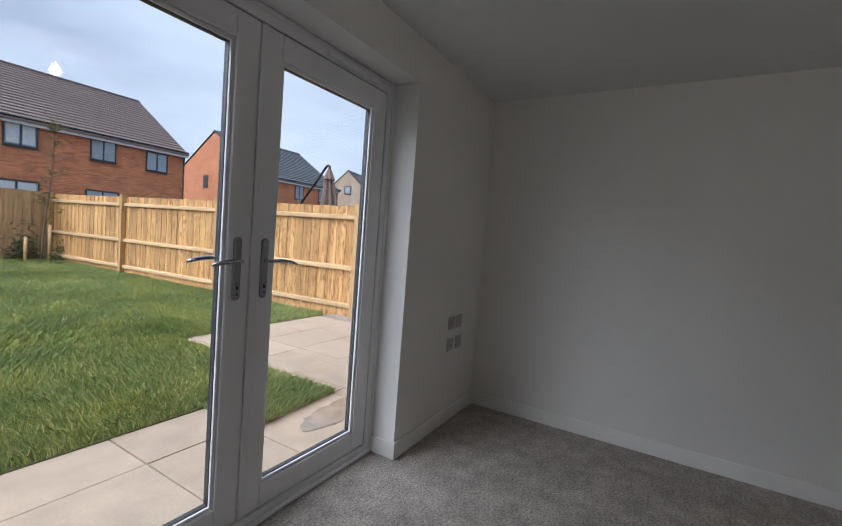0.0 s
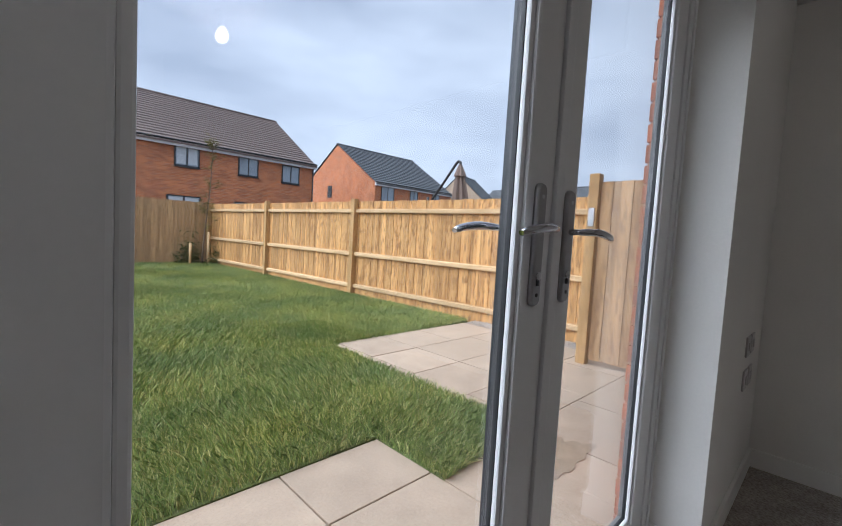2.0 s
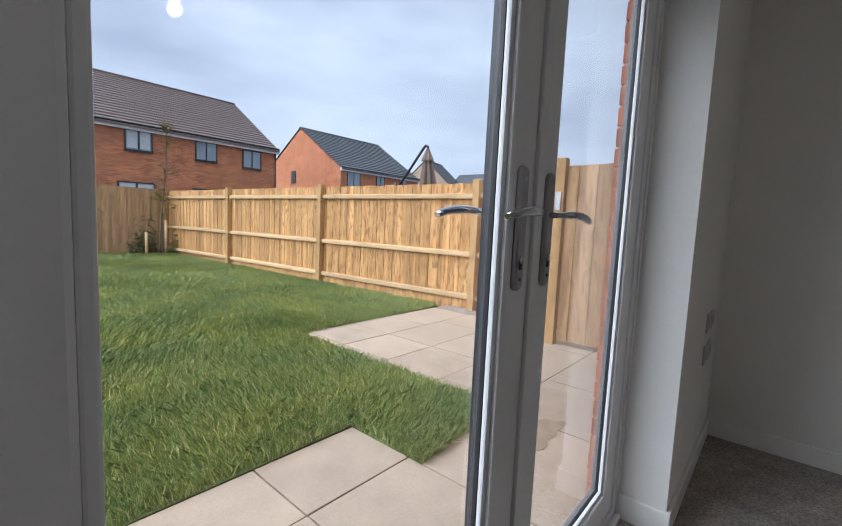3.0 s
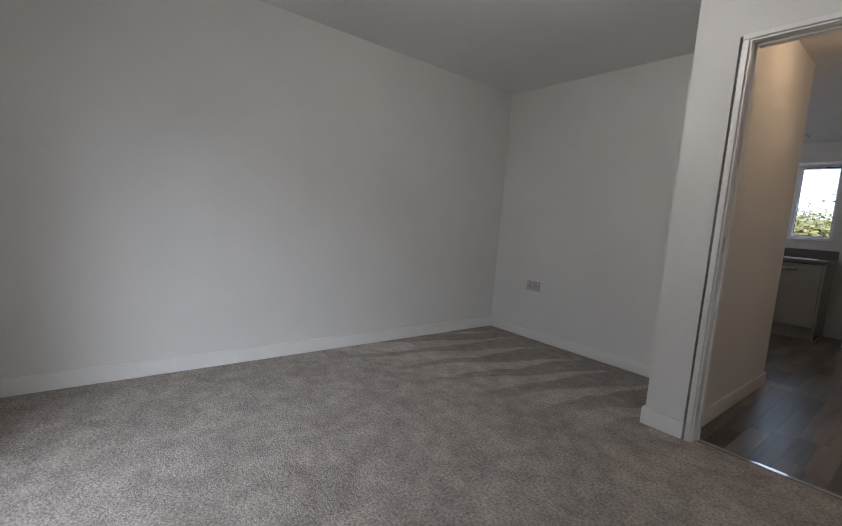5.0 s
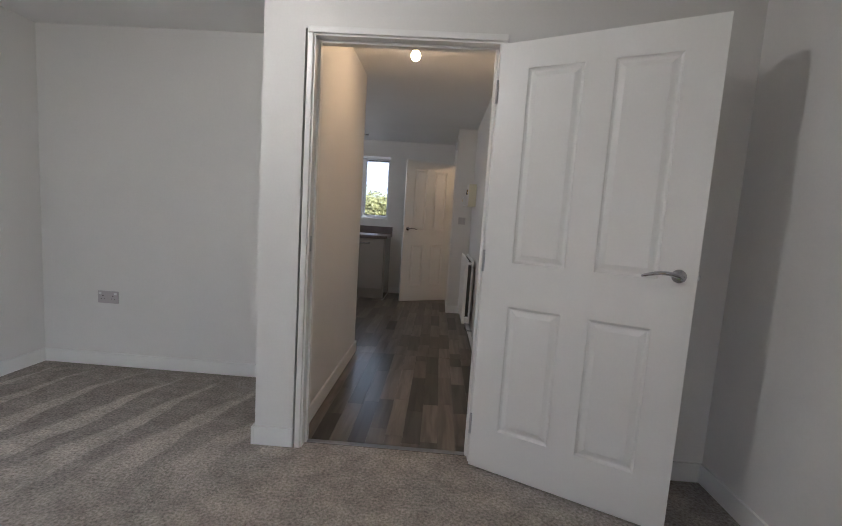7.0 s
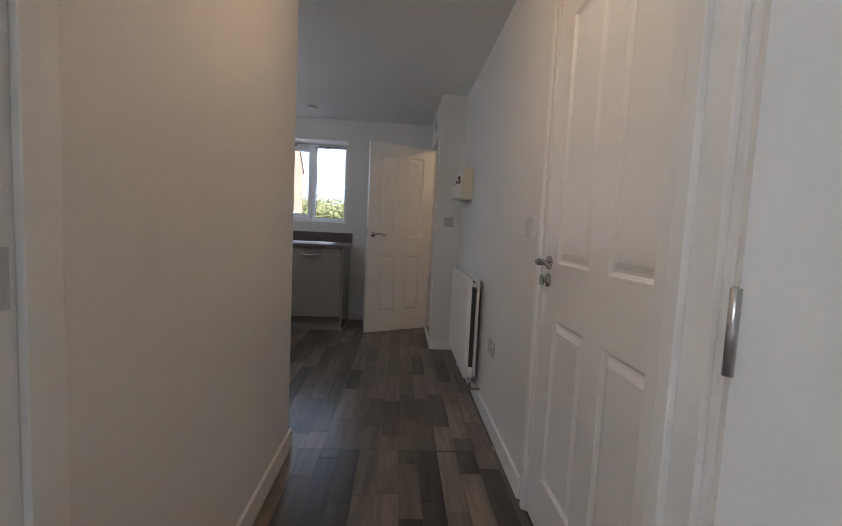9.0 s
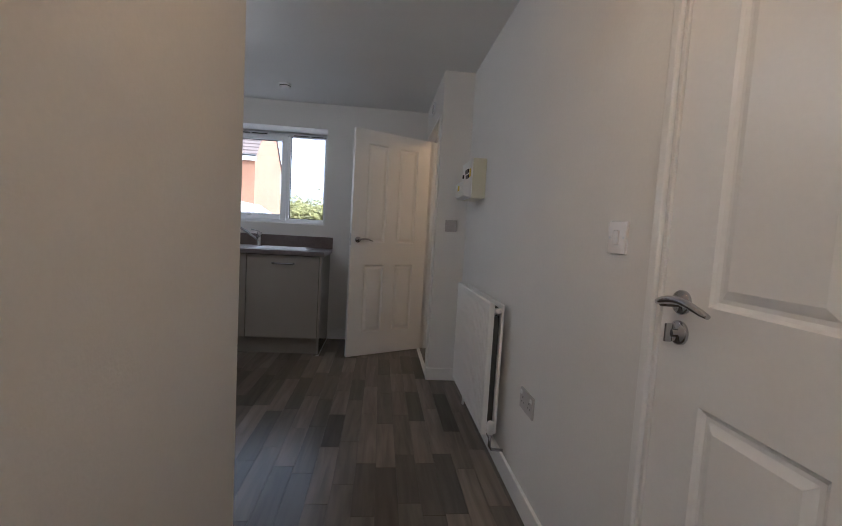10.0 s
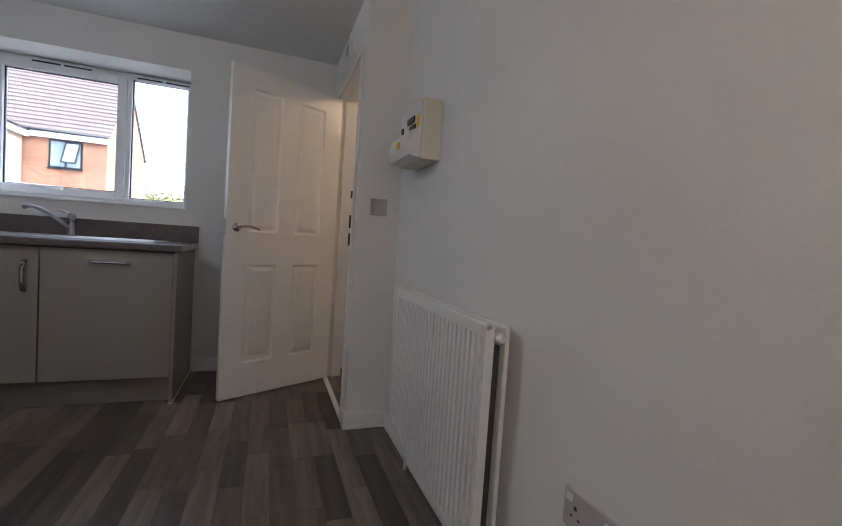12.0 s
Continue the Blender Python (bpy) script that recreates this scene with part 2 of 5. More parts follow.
FARLEAF = mat("distant_foliage", (0.19, 0.175, 0.055), 0.8, vary=0.4, scale=1.2)


def carpet_mat():
    """Cut pile: tufts, trodden patches, and in the recess the pointed strokes that a vacuum cleaner leaves."""
    m = mat("grey_brown_carpet", (0.375, 0.335, 0.30), 0.95, vary=0.16, scale=12.0, bump=0.8, bump_scale=130, fine=0.36, fine_scale=80, spec=0.1)
    n, l = m.node_tree.nodes, m.node_tree.links
    b = n["Principled BSDF"]
    before = b.inputs["Base Color"].links[0].from_socket
    tc, sep, wob = n.new("ShaderNodeTexCoord"), n.new("ShaderNodeSeparateXYZ"), n.new("ShaderNodeTexNoise")
    wob.inputs["Scale"].default_value, wob.inputs["Detail"].default_value = 1.6, 3
    l.new(tc.outputs["Object"], sep.inputs[0]), l.new(tc.outputs["Object"], wob.inputs["Vector"])

    def sums(op, p, q, r=None):
        x = n.new("ShaderNodeMath")
        x.operation = op
        for k, v in enumerate((p, q, r)):
            if isinstance(v, (int, float)):
                x.inputs[k].default_value = v
            elif v is not None:
                l.new(v, x.inputs[k])
        return x.outputs[0]

    def ramp(v, a0, a1, b0, b1, smooth=False):
        x = n.new("ShaderNodeMapRange")
        if smooth:
            x.interpolation_type = "SMOOTHSTEP"
        l.new(v, x.inputs["Value"])
        for k, w in (("From Min", a0), ("From Max", a1), ("To Min", b0), ("To Max", b1)):
            x.inputs[k].default_value = w
        return x.outputs["Result"]

    # strokes about 0.3 m wide, slightly aslant; each narrows to a point towards the back wall
    across = sums("MULTIPLY_ADD", sep.outputs["X"], 3.3, sums("MULTIPLY_ADD", sep.outputs["Y"], -0.55, sums("MULTIPLY", wob.outputs["Fac"], 0.9)))
    saw = sums("FRACT", across, 0.0)
    point = sums("SUBTRACT", saw, ramp(sep.outputs["Y"], 2.6, 3.78, 0.22, 0.98))
    stroke = sums("MULTIPLY", ramp(point, -0.06, 0.06, 0.0, 1.0, True), ramp(saw, 0.93, 1.0, 1.0, 0.0, True))
    where = ramp(sums("MULTIPLY_ADD", sep.outputs["X"], -0.45, sep.outputs["Y"]), 1.75, 2.4, 0.0, 1.0, True)
    bands = sums("MULTIPLY_ADD", sums("MULTIPLY", stroke, where), 0.42, 1.0)
    bands = sums("SUBTRACT", bands, sums("MULTIPLY", where, 0.12))
    # trodden patches with soft ragged edges in the rest of the room
    patch = n.new("ShaderNodeTexNoise")
    patch.inputs["Scale"].default_value, patch.inputs["Detail"].default_value, patch.inputs["Distortion"].default_value = 4.5, 7, 0.6
    l.new(tc.outputs["Object"], patch.inputs["Vector"])
    trodden = ramp(patch.outputs["Fac"], 0.38, 0.62, 0.92, 1.08, True)
    out = n.new("ShaderNodeVectorMath")
    out.operation = "SCALE"
    l.new(before, out.inputs[0]), l.new(sums("MULTIPLY", bands, trodden), out.inputs["Scale"])
    l.new(out.outputs["Vector"], b.inputs["Base Color"])
    return m


CARPET = carpet_mat()


def grass_mat():
    m = bpy.data.materials.new("grass_blade")
    m.use_nodes = True
    n, l = m.node_tree.nodes, m.node_tree.links
    b = n["Principled BSDF"]
    b.inputs["Roughness"].default_value = 0.55
    geo, tc, big, ramp, mix = (n.new("ShaderNode" + k) for k in ("NewGeometry", "TexCoord", "TexNoise", "ValToRGB", "Mix"))
    ramp.color_ramp.elements[0].color, ramp.color_ramp.elements[1].color = (0.105, 0.16, 0.035, 1), (0.62, 0.585, 0.28, 1)
    e = ramp.color_ramp.elements.new(0.55)
    e.color = (0.235, 0.325, 0.075, 1)
    l.new(geo.outputs["Random Per Island"], ramp.inputs["Fac"])
    big.inputs["Scale"].default_value, big.inputs["Detail"].default_value = 1.3, 5
    l.new(tc.outputs["Object"], big.inputs["Vector"])
    mix.data_type, mix.blend_type = "RGBA", "MULTIPLY"
    mix.inputs["Factor"].default_value = 1.0
    k = n.new("ShaderNodeValToRGB")
    k.color_ramp.elements[0].position, k.color_ramp.elements[0].color = 0.36, (0.78, 0.86, 0.82, 1)
    k.color_ramp.elements[1].position, k.color_ramp.elements[1].color = 0.64, (1.25, 1.14, 0.9, 1)
    l.new(big.outputs["Fac"], k.inputs["Fac"])
    l.new(ramp.outputs["Color"], mix.inputs["A"]), l.new(k.outputs["Color"], mix.inputs["B"])
    l.new(mix.outputs["Result"], b.inputs["Base Color"])
    return m


GRASS = grass_mat()


# ---- building blocks ----
def box(bm, x0, x1, y0, y1, z0, z1, bevel=0.0, m=None):
    vs = [bm.verts.new((x, y, z)) for x in (x0, x1) for y in (y0, y1) for z in (z0, z1)]
    fs = [bm.faces.new([vs[i] for i in f]) for f in ((0, 1, 3, 2), (4, 6, 7, 5), (0, 4, 5, 1), (2, 3, 7, 6), (0, 2, 6, 4), (1, 5, 7, 3))]
    if bevel:
        bmesh.ops.bevel(bm, geom=list({e for f in fs for e in f.edges}), offset=bevel, segments=2, affect="EDGES", profile=0.6)
        vs = [v for v in bm.verts if v.is_valid and v not in vs] + [v for v in vs if v.is_valid]
    if m is not None:
        bmesh.ops.transform(bm, matrix=m, verts=[v for v in vs if v.is_valid])
    return bm


def boxes(*rows, bevel=0.0):
    bm = bmesh.new()
    for row in rows:
        one = box(bmesh.new(), *row, bevel=bevel)
        tmp = bpy.data.meshes.new("tmp")
        one.to_mesh(tmp), one.free()
        bm.from_mesh(tmp)
        bpy.data.meshes.remove(tmp)
    return bm


def prism(outline, depth, m=Matrix()):
    """A flat outline (x, y) drawn out along z by depth, then placed by m."""
    bm = bmesh.new()
    low = [bm.verts.new((x, y, 0)) for x, y in outline]
    high = [bm.verts.new((x, y, depth)) for x, y in outline]
    k = len(outline)
    bm.faces.new(low[::-1]), bm.faces.new(high)
    for i in range(k):
        bm.faces.new((low[i], low[(i + 1) % k], high[(i + 1) % k], high[i]))
    bmesh.ops.recalc_face_normals(bm, faces=bm.faces)
    bmesh.ops.transform(bm, matrix=m, verts=bm.verts)
    return bm


def tube(points, radii, sides=12, flat=1.0):
    """A round bar along points, with a radius at each; flat squeezes it along z."""
    bm = bmesh.new()
    rings, pts = [], [Vector(p) for p in points]
    for i, p in enumerate(pts):
        d = (pts[min(i + 1, len(pts) - 1)] - pts[max(i - 1, 0)]).normalized()
        side = d.cross(Vector((0, 0, 1)) if abs(d.z) < 0.9 else Vector((0, 1, 0))).normalized()
        up = side.cross(d)
        r = radii[i] if isinstance(radii, (list, tuple)) else radii
        rings.append([bm.verts.new(p + r * (math.cos(a) * side + math.sin(a) * flat * up)) for a in (2 * math.pi * k / sides for k in range(sides))])
    for a, b in zip(rings, rings[1:]):
        for k in range(sides):
            f = bm.faces.new((a[k], a[(k + 1) % sides], b[(k + 1) % sides], b[k]))
            f.smooth = True
    bm.faces.new(rings[0][::-1]), bm.faces.new(rings[-1])
    bmesh.ops.recalc_face_normals(bm, faces=bm.faces)
    return bm


def lathe(profile, m=Matrix(), sides=24):
    """A turned shape from (radius, z) pairs, placed by m."""
    bm = bmesh.new()
    rings = [[bm.verts.new((r * math.cos(a), r * math.sin(a), z)) for a in (2 * math.pi * k / sides for k in range(sides))] for r, z in profile]
    for a, b in zip(rings, rings[1:]):
        for k in range(sides):
            bm.faces.new((a[k], a[(k + 1) % sides], b[(k + 1) % sides], b[k])).smooth = True
    bm.faces.new(rings[0][::-1]), bm.faces.new(rings[-1])
    bmesh.ops.recalc_face_normals(bm, faces=bm.faces)
    bmesh.ops.transform(bm, matrix=m, verts=bm.verts)
    return bm


def mesh_of(name, bm, material):
    me = bpy.data.meshes.new(name)
    bm.to_mesh(me), bm.free()
    me.materials.append(material)
    return me


def part(name, bm, material, parent, label=""):
    ob = new(name, mesh_of(name, bm, material))
    ob.parent = parent
    if label:
        ob["label"] = label
    return ob


def thing(name, label, category, m=Matrix(), group="", kind=""):
    ob = new(name)
    ob.empty_display_size = 0.1
    ob.matrix_world = m
    return tagged(ob, label, category, group, kind)


def structure(name, bm, material, label, category):
    return tagged(new(name, mesh_of(name, bm, material)), label, category, kind="structure")


def pieces(name, bm, material, parent, places):
    """Alike pieces that share one mesh, each an object of its own under parent."""
    me = mesh_of(name, bm, material)
    for m in places:
        ob = new(name, me)
        ob.parent = parent
        ob.matrix_basis = m


# ---- the large structure ----
H = 2.33
OX0, OX1, OXW, OZ1 = 1.077, 2.862, 2.785, 2.10          # garden door opening
GROUND = -0.09

structure("floor_living", boxes((0, 4.15, 0, 3.01, -0.06, 0), (OX0, OXW, -0.165, 0, -0.06, 0), (0, 1.92, 3.01, 3.84, -0.06, 0), (2.09, 3.035, 3.01, 3.07, -0.06, 0)), CARPET,
          "grey-brown cut pile carpet with vacuum marks", "carpet")
structure("wall_garden", boxes((-0.3, OX0, -0.165, 0, -0.1, H), (OXW, 4.45, -0.165, 0, -0.1, H), (OX0, OXW, -0.165, 0, OZ1, H)), WALL,
          "white painted plaster wall around the garden doors", "wall")
outer_skin = structure("wall_brick_skin", boxes((-0.33, OX0, -0.29, -0.17, -0.5, 5.2), (OX1, 6.5, -0.29, -0.17, -0.5, 5.2), (OX0, OX1, -0.29, -0.17, OZ1, 5.2)), BRICK,
                       "red brick outer wall of the house", "brick wall")
structure("wall_west", boxes((-0.3, 0, 0, 3.96, -0.1, H)), WALL, "plain white painted plaster wall", "wall")
structure("wall_recess", boxes((0, 1.92, 3.84, 3.96, -0.1, H)), WALL, "white painted wall at the back of the recess", "wall")
structure("wall_partition", boxes((1.92, 2.115, 3.01, 4.56, -0.1, H)), WALL, "white painted partition beside the hall", "wall")
structure("wall_doorway", boxes((3.035, 4.15, 3.01, 3.13, -0.1, H), (2.115, 3.035, 3.01, 3.13, 2.03, H)), WALL, "white painted wall with the hall doorway", "wall")
structure("wall_east", boxes((4.15, 4.3, 0, 3.13, -0.1, H)), WALL, "plain white painted plaster wall", "wall")
structure("wall_hall", boxes((3.18, 3.30, 3.13, 3.207, -0.1, H), (3.18, 3.30, 4.14, 6.48, -0.1, H), (3.18, 3.30, 3.207, 4.14, 2.03, H)), WALL,
          "long white painted wall of the hall and kitchen", "wall")
structure("wall_lobby", boxes((2.954, 3.07, 6.376, 6.47, -0.1, H), (3.07, 3.18, 6.376, 6.48, -0.1, H), (2.954, 3.07, 7.28, 7.5, -0.1, H), (2.954, 3.07, 6.47, 7.28, 2.03, H)), WALL,
          "white painted pier and wall with the lobby doorway", "wall")
structure("wall_lobby_back", boxes((4.3, 4.42, 6.2, 7.5, -0.1, H), (3.30, 4.3, 6.2, 6.38, -0.1, H)), WALL, "white painted walls of the entrance lobby", "wall")
WX0, WX1, WZ0, WZ1 = 0.80, 1.975, 1.14, 2.09
structure("wall_street", boxes((0.05, WX0, 7.5, 7.9, -0.1, H), (WX1, 4.42, 7.5, 7.9, -0.1, H), (WX0, WX1, 7.5, 7.9, -0.1, WZ0), (WX0, WX1, 7.5, 7.9, WZ1, H)), WALL,
          "white painted wall with the kitchen window", "wall")
structure("wall_kitchen_side", boxes((0.05, 0.2, 4.44, 7.5, -0.1, H), (0.2, 1.92, 4.44, 4.56, -0.1, H)), WALL, "white painted kitchen walls", "wall")
structure("wall_cloakroom", boxes((3.30, 4.3, 3.13, 3.2, -0.1, H), (4.3, 4.42, 3.13, 6.2, -0.1, H)), WALL, "plain walls that close the cloakroom", "wall")
structure("ceiling", boxes((-0.3, 4.45, -0.2, 7.9, H, H + 0.15)), CEIL, "white painted plasterboard ceiling", "ceiling")
structure("roof_slab", boxes((-0.33, 6.5, -0.33, 7.9, 5.0, 5.2)), TILE_GREY, "plain roof that closes the house", "roof")
floor_hall = structure("floor_hall", boxes((2.09, 3.18, 3.07, 4.56, -0.06, -0.004), (0.2, 3.18, 4.56, 7.5, -0.06, -0.004), (3.07, 4.3, 6.38, 7.5, -0.06, -0.004), (3.18, 4.3, 3.2, 6.38, -0.06, -0.004)), SHADOWGAP,
                       "vinyl floor of grey-brown wood-look planks", "floor")


def skirting(rows, name="baseboard"):
    structure(name, boxes(*[(x0, x1, y0, y1, 0, 0.095) for x0, x1, y0, y1 in rows], bevel=0.004), GLOSS, "white painted plain skirting board", "skirting")


S = 0.015
skirting([(0, S, 0, 3.84), (S, 1.92 - S, 3.84 - S, 3.84), (1.92 - S, 1.92, 3.01 - S, 3.84 - S), (1.92, 2.12, 3.01 - S, 3.01), (3.06, 4.15 - S, 3.01 - S, 3.01), (4.15 - S, 4.15, 0, 3.01),
          (S, OX0, 0, S), (OX0, OX0 + S, -0.16, S), (OXW - S, OXW, -0.155, S), (OXW, 4.15 - S, 0, S)])
skirting([(2.115, 2.115 + S, 3.15, 4.56 + S), (1.6, 2.115, 4.56, 4.56 + S), (3.18 - S, 3.18, 4.19, 6.376 - S), (2.954 - S, 3.18, 6.376 - S, 6.376), (2.954 - S, 2.954, 6.376, 6.42),
          (2.06, 2.954, 7.5 - S, 7.5), (2.954 - S, 2.954, 7.33, 7.5 - S), (4.3 - S, 4.3, 6.38, 7.5 - S)], "baseboard_hall")


def casing(name, m, width, height, depth, label):
    """Door lining with stops and flat architraves on the near face; local x across, y into the wall."""
    root = tagged(thing(name, label, "door frame", m), kind="structure")
    t = 0.028
    for n, row in (("jamb", (-t, 0, 0, depth, 0, height)), ("jamb", (width, width + t, 0, depth, 0, height)), ("head", (-t, width + t, 0, depth, height, height + t))):
        part(n, boxes(row, bevel=0.002), GLOSS, root)
    for n, row in (("stop", (0, 0.012, 0.045, 0.075, 0, height)), ("stop", (width - 0.012, width, 0.045, 0.075, 0, height)), ("stop", (0.012, width - 0.012, 0.045, 0.075, height - 0.012, height))):
        part(n, boxes(row, bevel=0.002), GLOSS, root)
    a = 0.03
    for n, row in (("architrave", (-0.036, -0.008, -0.014, 0, 0, height + 0.008)), ("architrave", (width + 0.008, width + 0.036, -0.014, 0, 0, height + 0.008)),
                   ("architrave", (-0.036, width + 0.036, -0.014, 0, height + 0.008, height + a + 0.008))):
        part(n, boxes(row, bevel=0.005), GLOSS, root)
    return root


living_frame = casing("door_frame_1", pose(2.165, 3.01, 0), 0.842, 2.0, 0.12, "white painted door lining of the hall doorway")
part("strike_plate", boxes((-0.001, 0.0015, 0.012, 0.036, 1.0, 1.075)), STEEL, living_frame, "steel strike plate")
casing("door_frame_2", pose(3.18, 4.112, 0, 0, 0, -90), 0.877, 2.0, 0.12, "white painted door lining of the cloakroom")
casing("door_frame_3", pose(2.954, 7.255, 0, 0, 0, -90), 0.766, 2.0, 0.116, "white painted door lining of the lobby doorway")
tagged(new("threshold_strip", mesh_of("threshold_strip", boxes((2.165, 3.007, 3.055, 3.085, 0.0, 0.006), bevel=0.002), CHROME)), "bright metal threshold strip between carpet and vinyl", "threshold", kind="structure")


def panel_face(bm, xs, zs, panels, y, side):
    """One moulded face of a four-panel door at depth y; side is -1 for the face that looks towards -y."""
    for i in range(len(xs) - 1):
        for j in range(len(zs) - 1):
            x0, x1, z0, z1 = xs[i], xs[i + 1], zs[j], zs[j + 1]
            ring = [(x0, z0), (x1, z0), (x1, z1), (x0, z1)]
            last = [bm.verts.new((x, y, z)) for x, z in ring]
            if (i, j) in panels:
                for inset, deep in ((0.005, 0.006), (0.012, 0.010), (0.020, 0.009), (0.038, 0.002)):
                    now = [bm.verts.new((x, y - side * deep, z)) for x, z in ((x0 + inset, z0 + inset), (x1 - inset, z0 + inset), (x1 - inset, z1 - inset), (x0 + inset, z1 - inset))]
                    for k in range(4):
                        bm.faces.new((last[k], last[(k + 1) % 4], now[(k + 1) % 4], now[k]))
                    last = now
            bm.faces.new(last)


def door_leaf(name, label, m, handle_sides=(-1, 1), turn=False, w=0.762, hz=1.04, latch=True):
    """A four-panel moulded door: hinge at the origin, leaf along +x, thickness towards +y."""
    t, z0, z1 = 0.036, 0.008, 1.985
    pw = (w - 0.375) / 2
    root = thing(name, label, "door", m)
    bm = bmesh.new()
    xs, zs = (0, 0.13, 0.13 + pw, w - 0.13 - pw, w - 0.13, w), (z0, 0.215, 0.82, 1.02, 1.87, z1)
    panels = {(1, 1), (3, 1), (1, 3), (3, 3)}
    panel_face(bm, xs, zs, panels, 0, -1), panel_face(bm, xs, zs, panels, t, 1)
    for a, b in (((0, z0), (0, z1)), ((w, z0), (w, z1)), ((0, z0), (w, z0)), ((0, z1), (w, z1))):
        bm.faces.new([bm.verts.new(v) for v in ((a[0], 0, a[1]), (b[0], 0, b[1]), (b[0], t, b[1]), (a[0], t, a[1]))])
    bmesh.ops.remove_doubles(bm, verts=bm.verts, dist=1e-5)
    bmesh.ops.recalc_face_normals(bm, faces=bm.faces)
    part("leaf", bm, GLOSS, root)
    for s in handle_sides:
        y, n = (0, -1) if s < 0 else (t, 1)
        back = Matrix.Translation((w - 0.06, y, hz)) @ Matrix.Rotation(radians(90) * -n, 4, "X")
        handle = part("handle", lathe([(0.026, 0), (0.026, 0.006), (0.023, 0.009), (0.010, 0.010), (0.010, 0.048)], back), CHROME, root, "polished chrome lever handle on a round rose")
        pts = [(w - 0.06 - u * 0.125, y + n * (0.046 + 0.006 * math.sin(u * 3.1)), hz - 0.004 * u + 0.012 * math.sin(u * 3.3 + 0.2)) for u in [k / 10 for k in range(-1, 11)]]
        part("lever", tube(pts, [0.010, 0.012, 0.012, 0.0115, 0.011, 0.0105, 0.010, 0.010, 0.0095, 0.009, 0.0085, 0.006], 12, 0.75), CHROME, handle)
        if turn:
            down = Matrix.Translation((w - 0.06, y, hz - 0.065)) @ Matrix.Rotation(radians(90) * -n, 4, "X")
            knob = part("thumb_turn", lathe([(0.026, 0), (0.026, 0.006), (0.022, 0.009), (0.009, 0.010), (0.009, 0.022)], down), CHROME, root, "chrome bathroom thumb turn")
            part("grip", boxes((w - 0.064, w - 0.056, min(y + n * 0.018, y + n * 0.034), max(y + n * 0.018, y + n * 0.034), hz - 0.085, hz - 0.045), bevel=0.003), CHROME, knob)
    if latch:
        part("latch_plate", boxes((w - 0.001, w + 0.0015, 0.006, 0.030, 0.99, 1.09)), STEEL, root, "steel latch plate")
        part("latch_bolt", boxes((w, w + 0.010, 0.012, 0.024, 1.03, 1.05), bevel=0.003), STEEL, root)
    for z in (0.22, 1.02, 1.78):
        hinge = part("hinge", tube([(-0.004, -0.004, z - 0.05), (-0.004, -0.004, z + 0.05)], 0.006, 10), STEEL, root, "steel butt hinge")
        part("hinge_leaf", boxes((-0.0015, 0.001, 0.0, 0.03, z - 0.05, z + 0.05)), STEEL, hinge)
    return root


door_leaf("door_1", "white four-panel moulded door standing wide open", pose(3.010, 2.975, 0, 0, 0, -26), w=0.838)
door_leaf("door_2", "white four-panel cloakroom door, closed", pose(3.184, 3.237, 0, 0, 0, 90) @ Matrix.Translation((0, -0.038, 0)), handle_sides=(1,), turn=True, hz=1.018, latch=False, w=0.873)
door_leaf("door_3", "white four-panel kitchen door standing half open", pose(2.95, 7.245, 0, 0, 0, 207.5))
front = thing("door_4", "white entrance door with black keep plates, closed", "door", pose(3.078, 7.484, 0))
part("leaf", boxes((0.05, 0.85, -0.03, 0.0, 0.02, 2.0), bevel=0.003), GLOSS, front)
for row in ((0, 0.05, -0.05, 0.0, 0, 2.06), (0.85, 0.9, -0.05, 0.0, 0, 2.06), (0.05, 0.85, -0.05, 0.0, 2.0, 2.06)):
    part("frame", boxes(row, bevel=0.003), GLOSS, front)
for z0, z1 in ((1.33, 1.385), (1.10, 1.20), (0.965, 1.06)):
    part("keep_plate", boxes((0.018, 0.044, -0.0535, -0.0495, z0, z1), bevel=0.001), BLACK, front, "black keep plate")

tagged(new("threshold_board", mesh_of("threshold_board", boxes((2.94, 2.97, 6.49, 7.255, 0.0, 0.014), bevel=0.004), GLOSS)), "white threshold board in the lobby doorway", "threshold", kind="structure")

# ---- garden doors ----
FY = -0.165                                  # inner face of the frame
garden_frame = tagged(thing("window_1", "white plastic garden door frame in its reveal", "door frame"), kind="structure")
for n, row in (("jamb", (OX0, OX0 + 0.06, FY - 0.07, FY, 0.0, OZ1)), ("jamb", (OX1 - 0.06, OX1, FY - 0.07, FY, 0.0, OZ1)), ("head", (OX0 + 0.06, OX1 - 0.06, FY - 0.07, FY, OZ1 - 0.06, OZ1)),
               ("threshold", (OX0 + 0.06, OX1 - 0.06, FY - 0.08, FY, -0.06, 0.05))):
    part(n, boxes(row, bevel=0.006), UPVC, garden_frame)
part("cover_strip", boxes((OX0, OX0 + 0.022, FY, FY + 0.006, 0, OZ1), (OX0 + 0.022, OXW, FY, FY + 0.006, OZ1 - 0.022, OZ1), bevel=0.002), UPVC, garden_frame)
part("sill_bead", boxes((OX0 + 0.016, OXW - 0.016, FY, FY + 0.022, 0.0, 0.022), bevel=0.007), UPVC, garden_frame)
part("trickle_vent", boxes((1.25, 1.62, FY, FY + 0.022, OZ1 - 0.052, OZ1 - 0.026), bevel=0.008), UPVC, garden_frame, "white trickle vent")
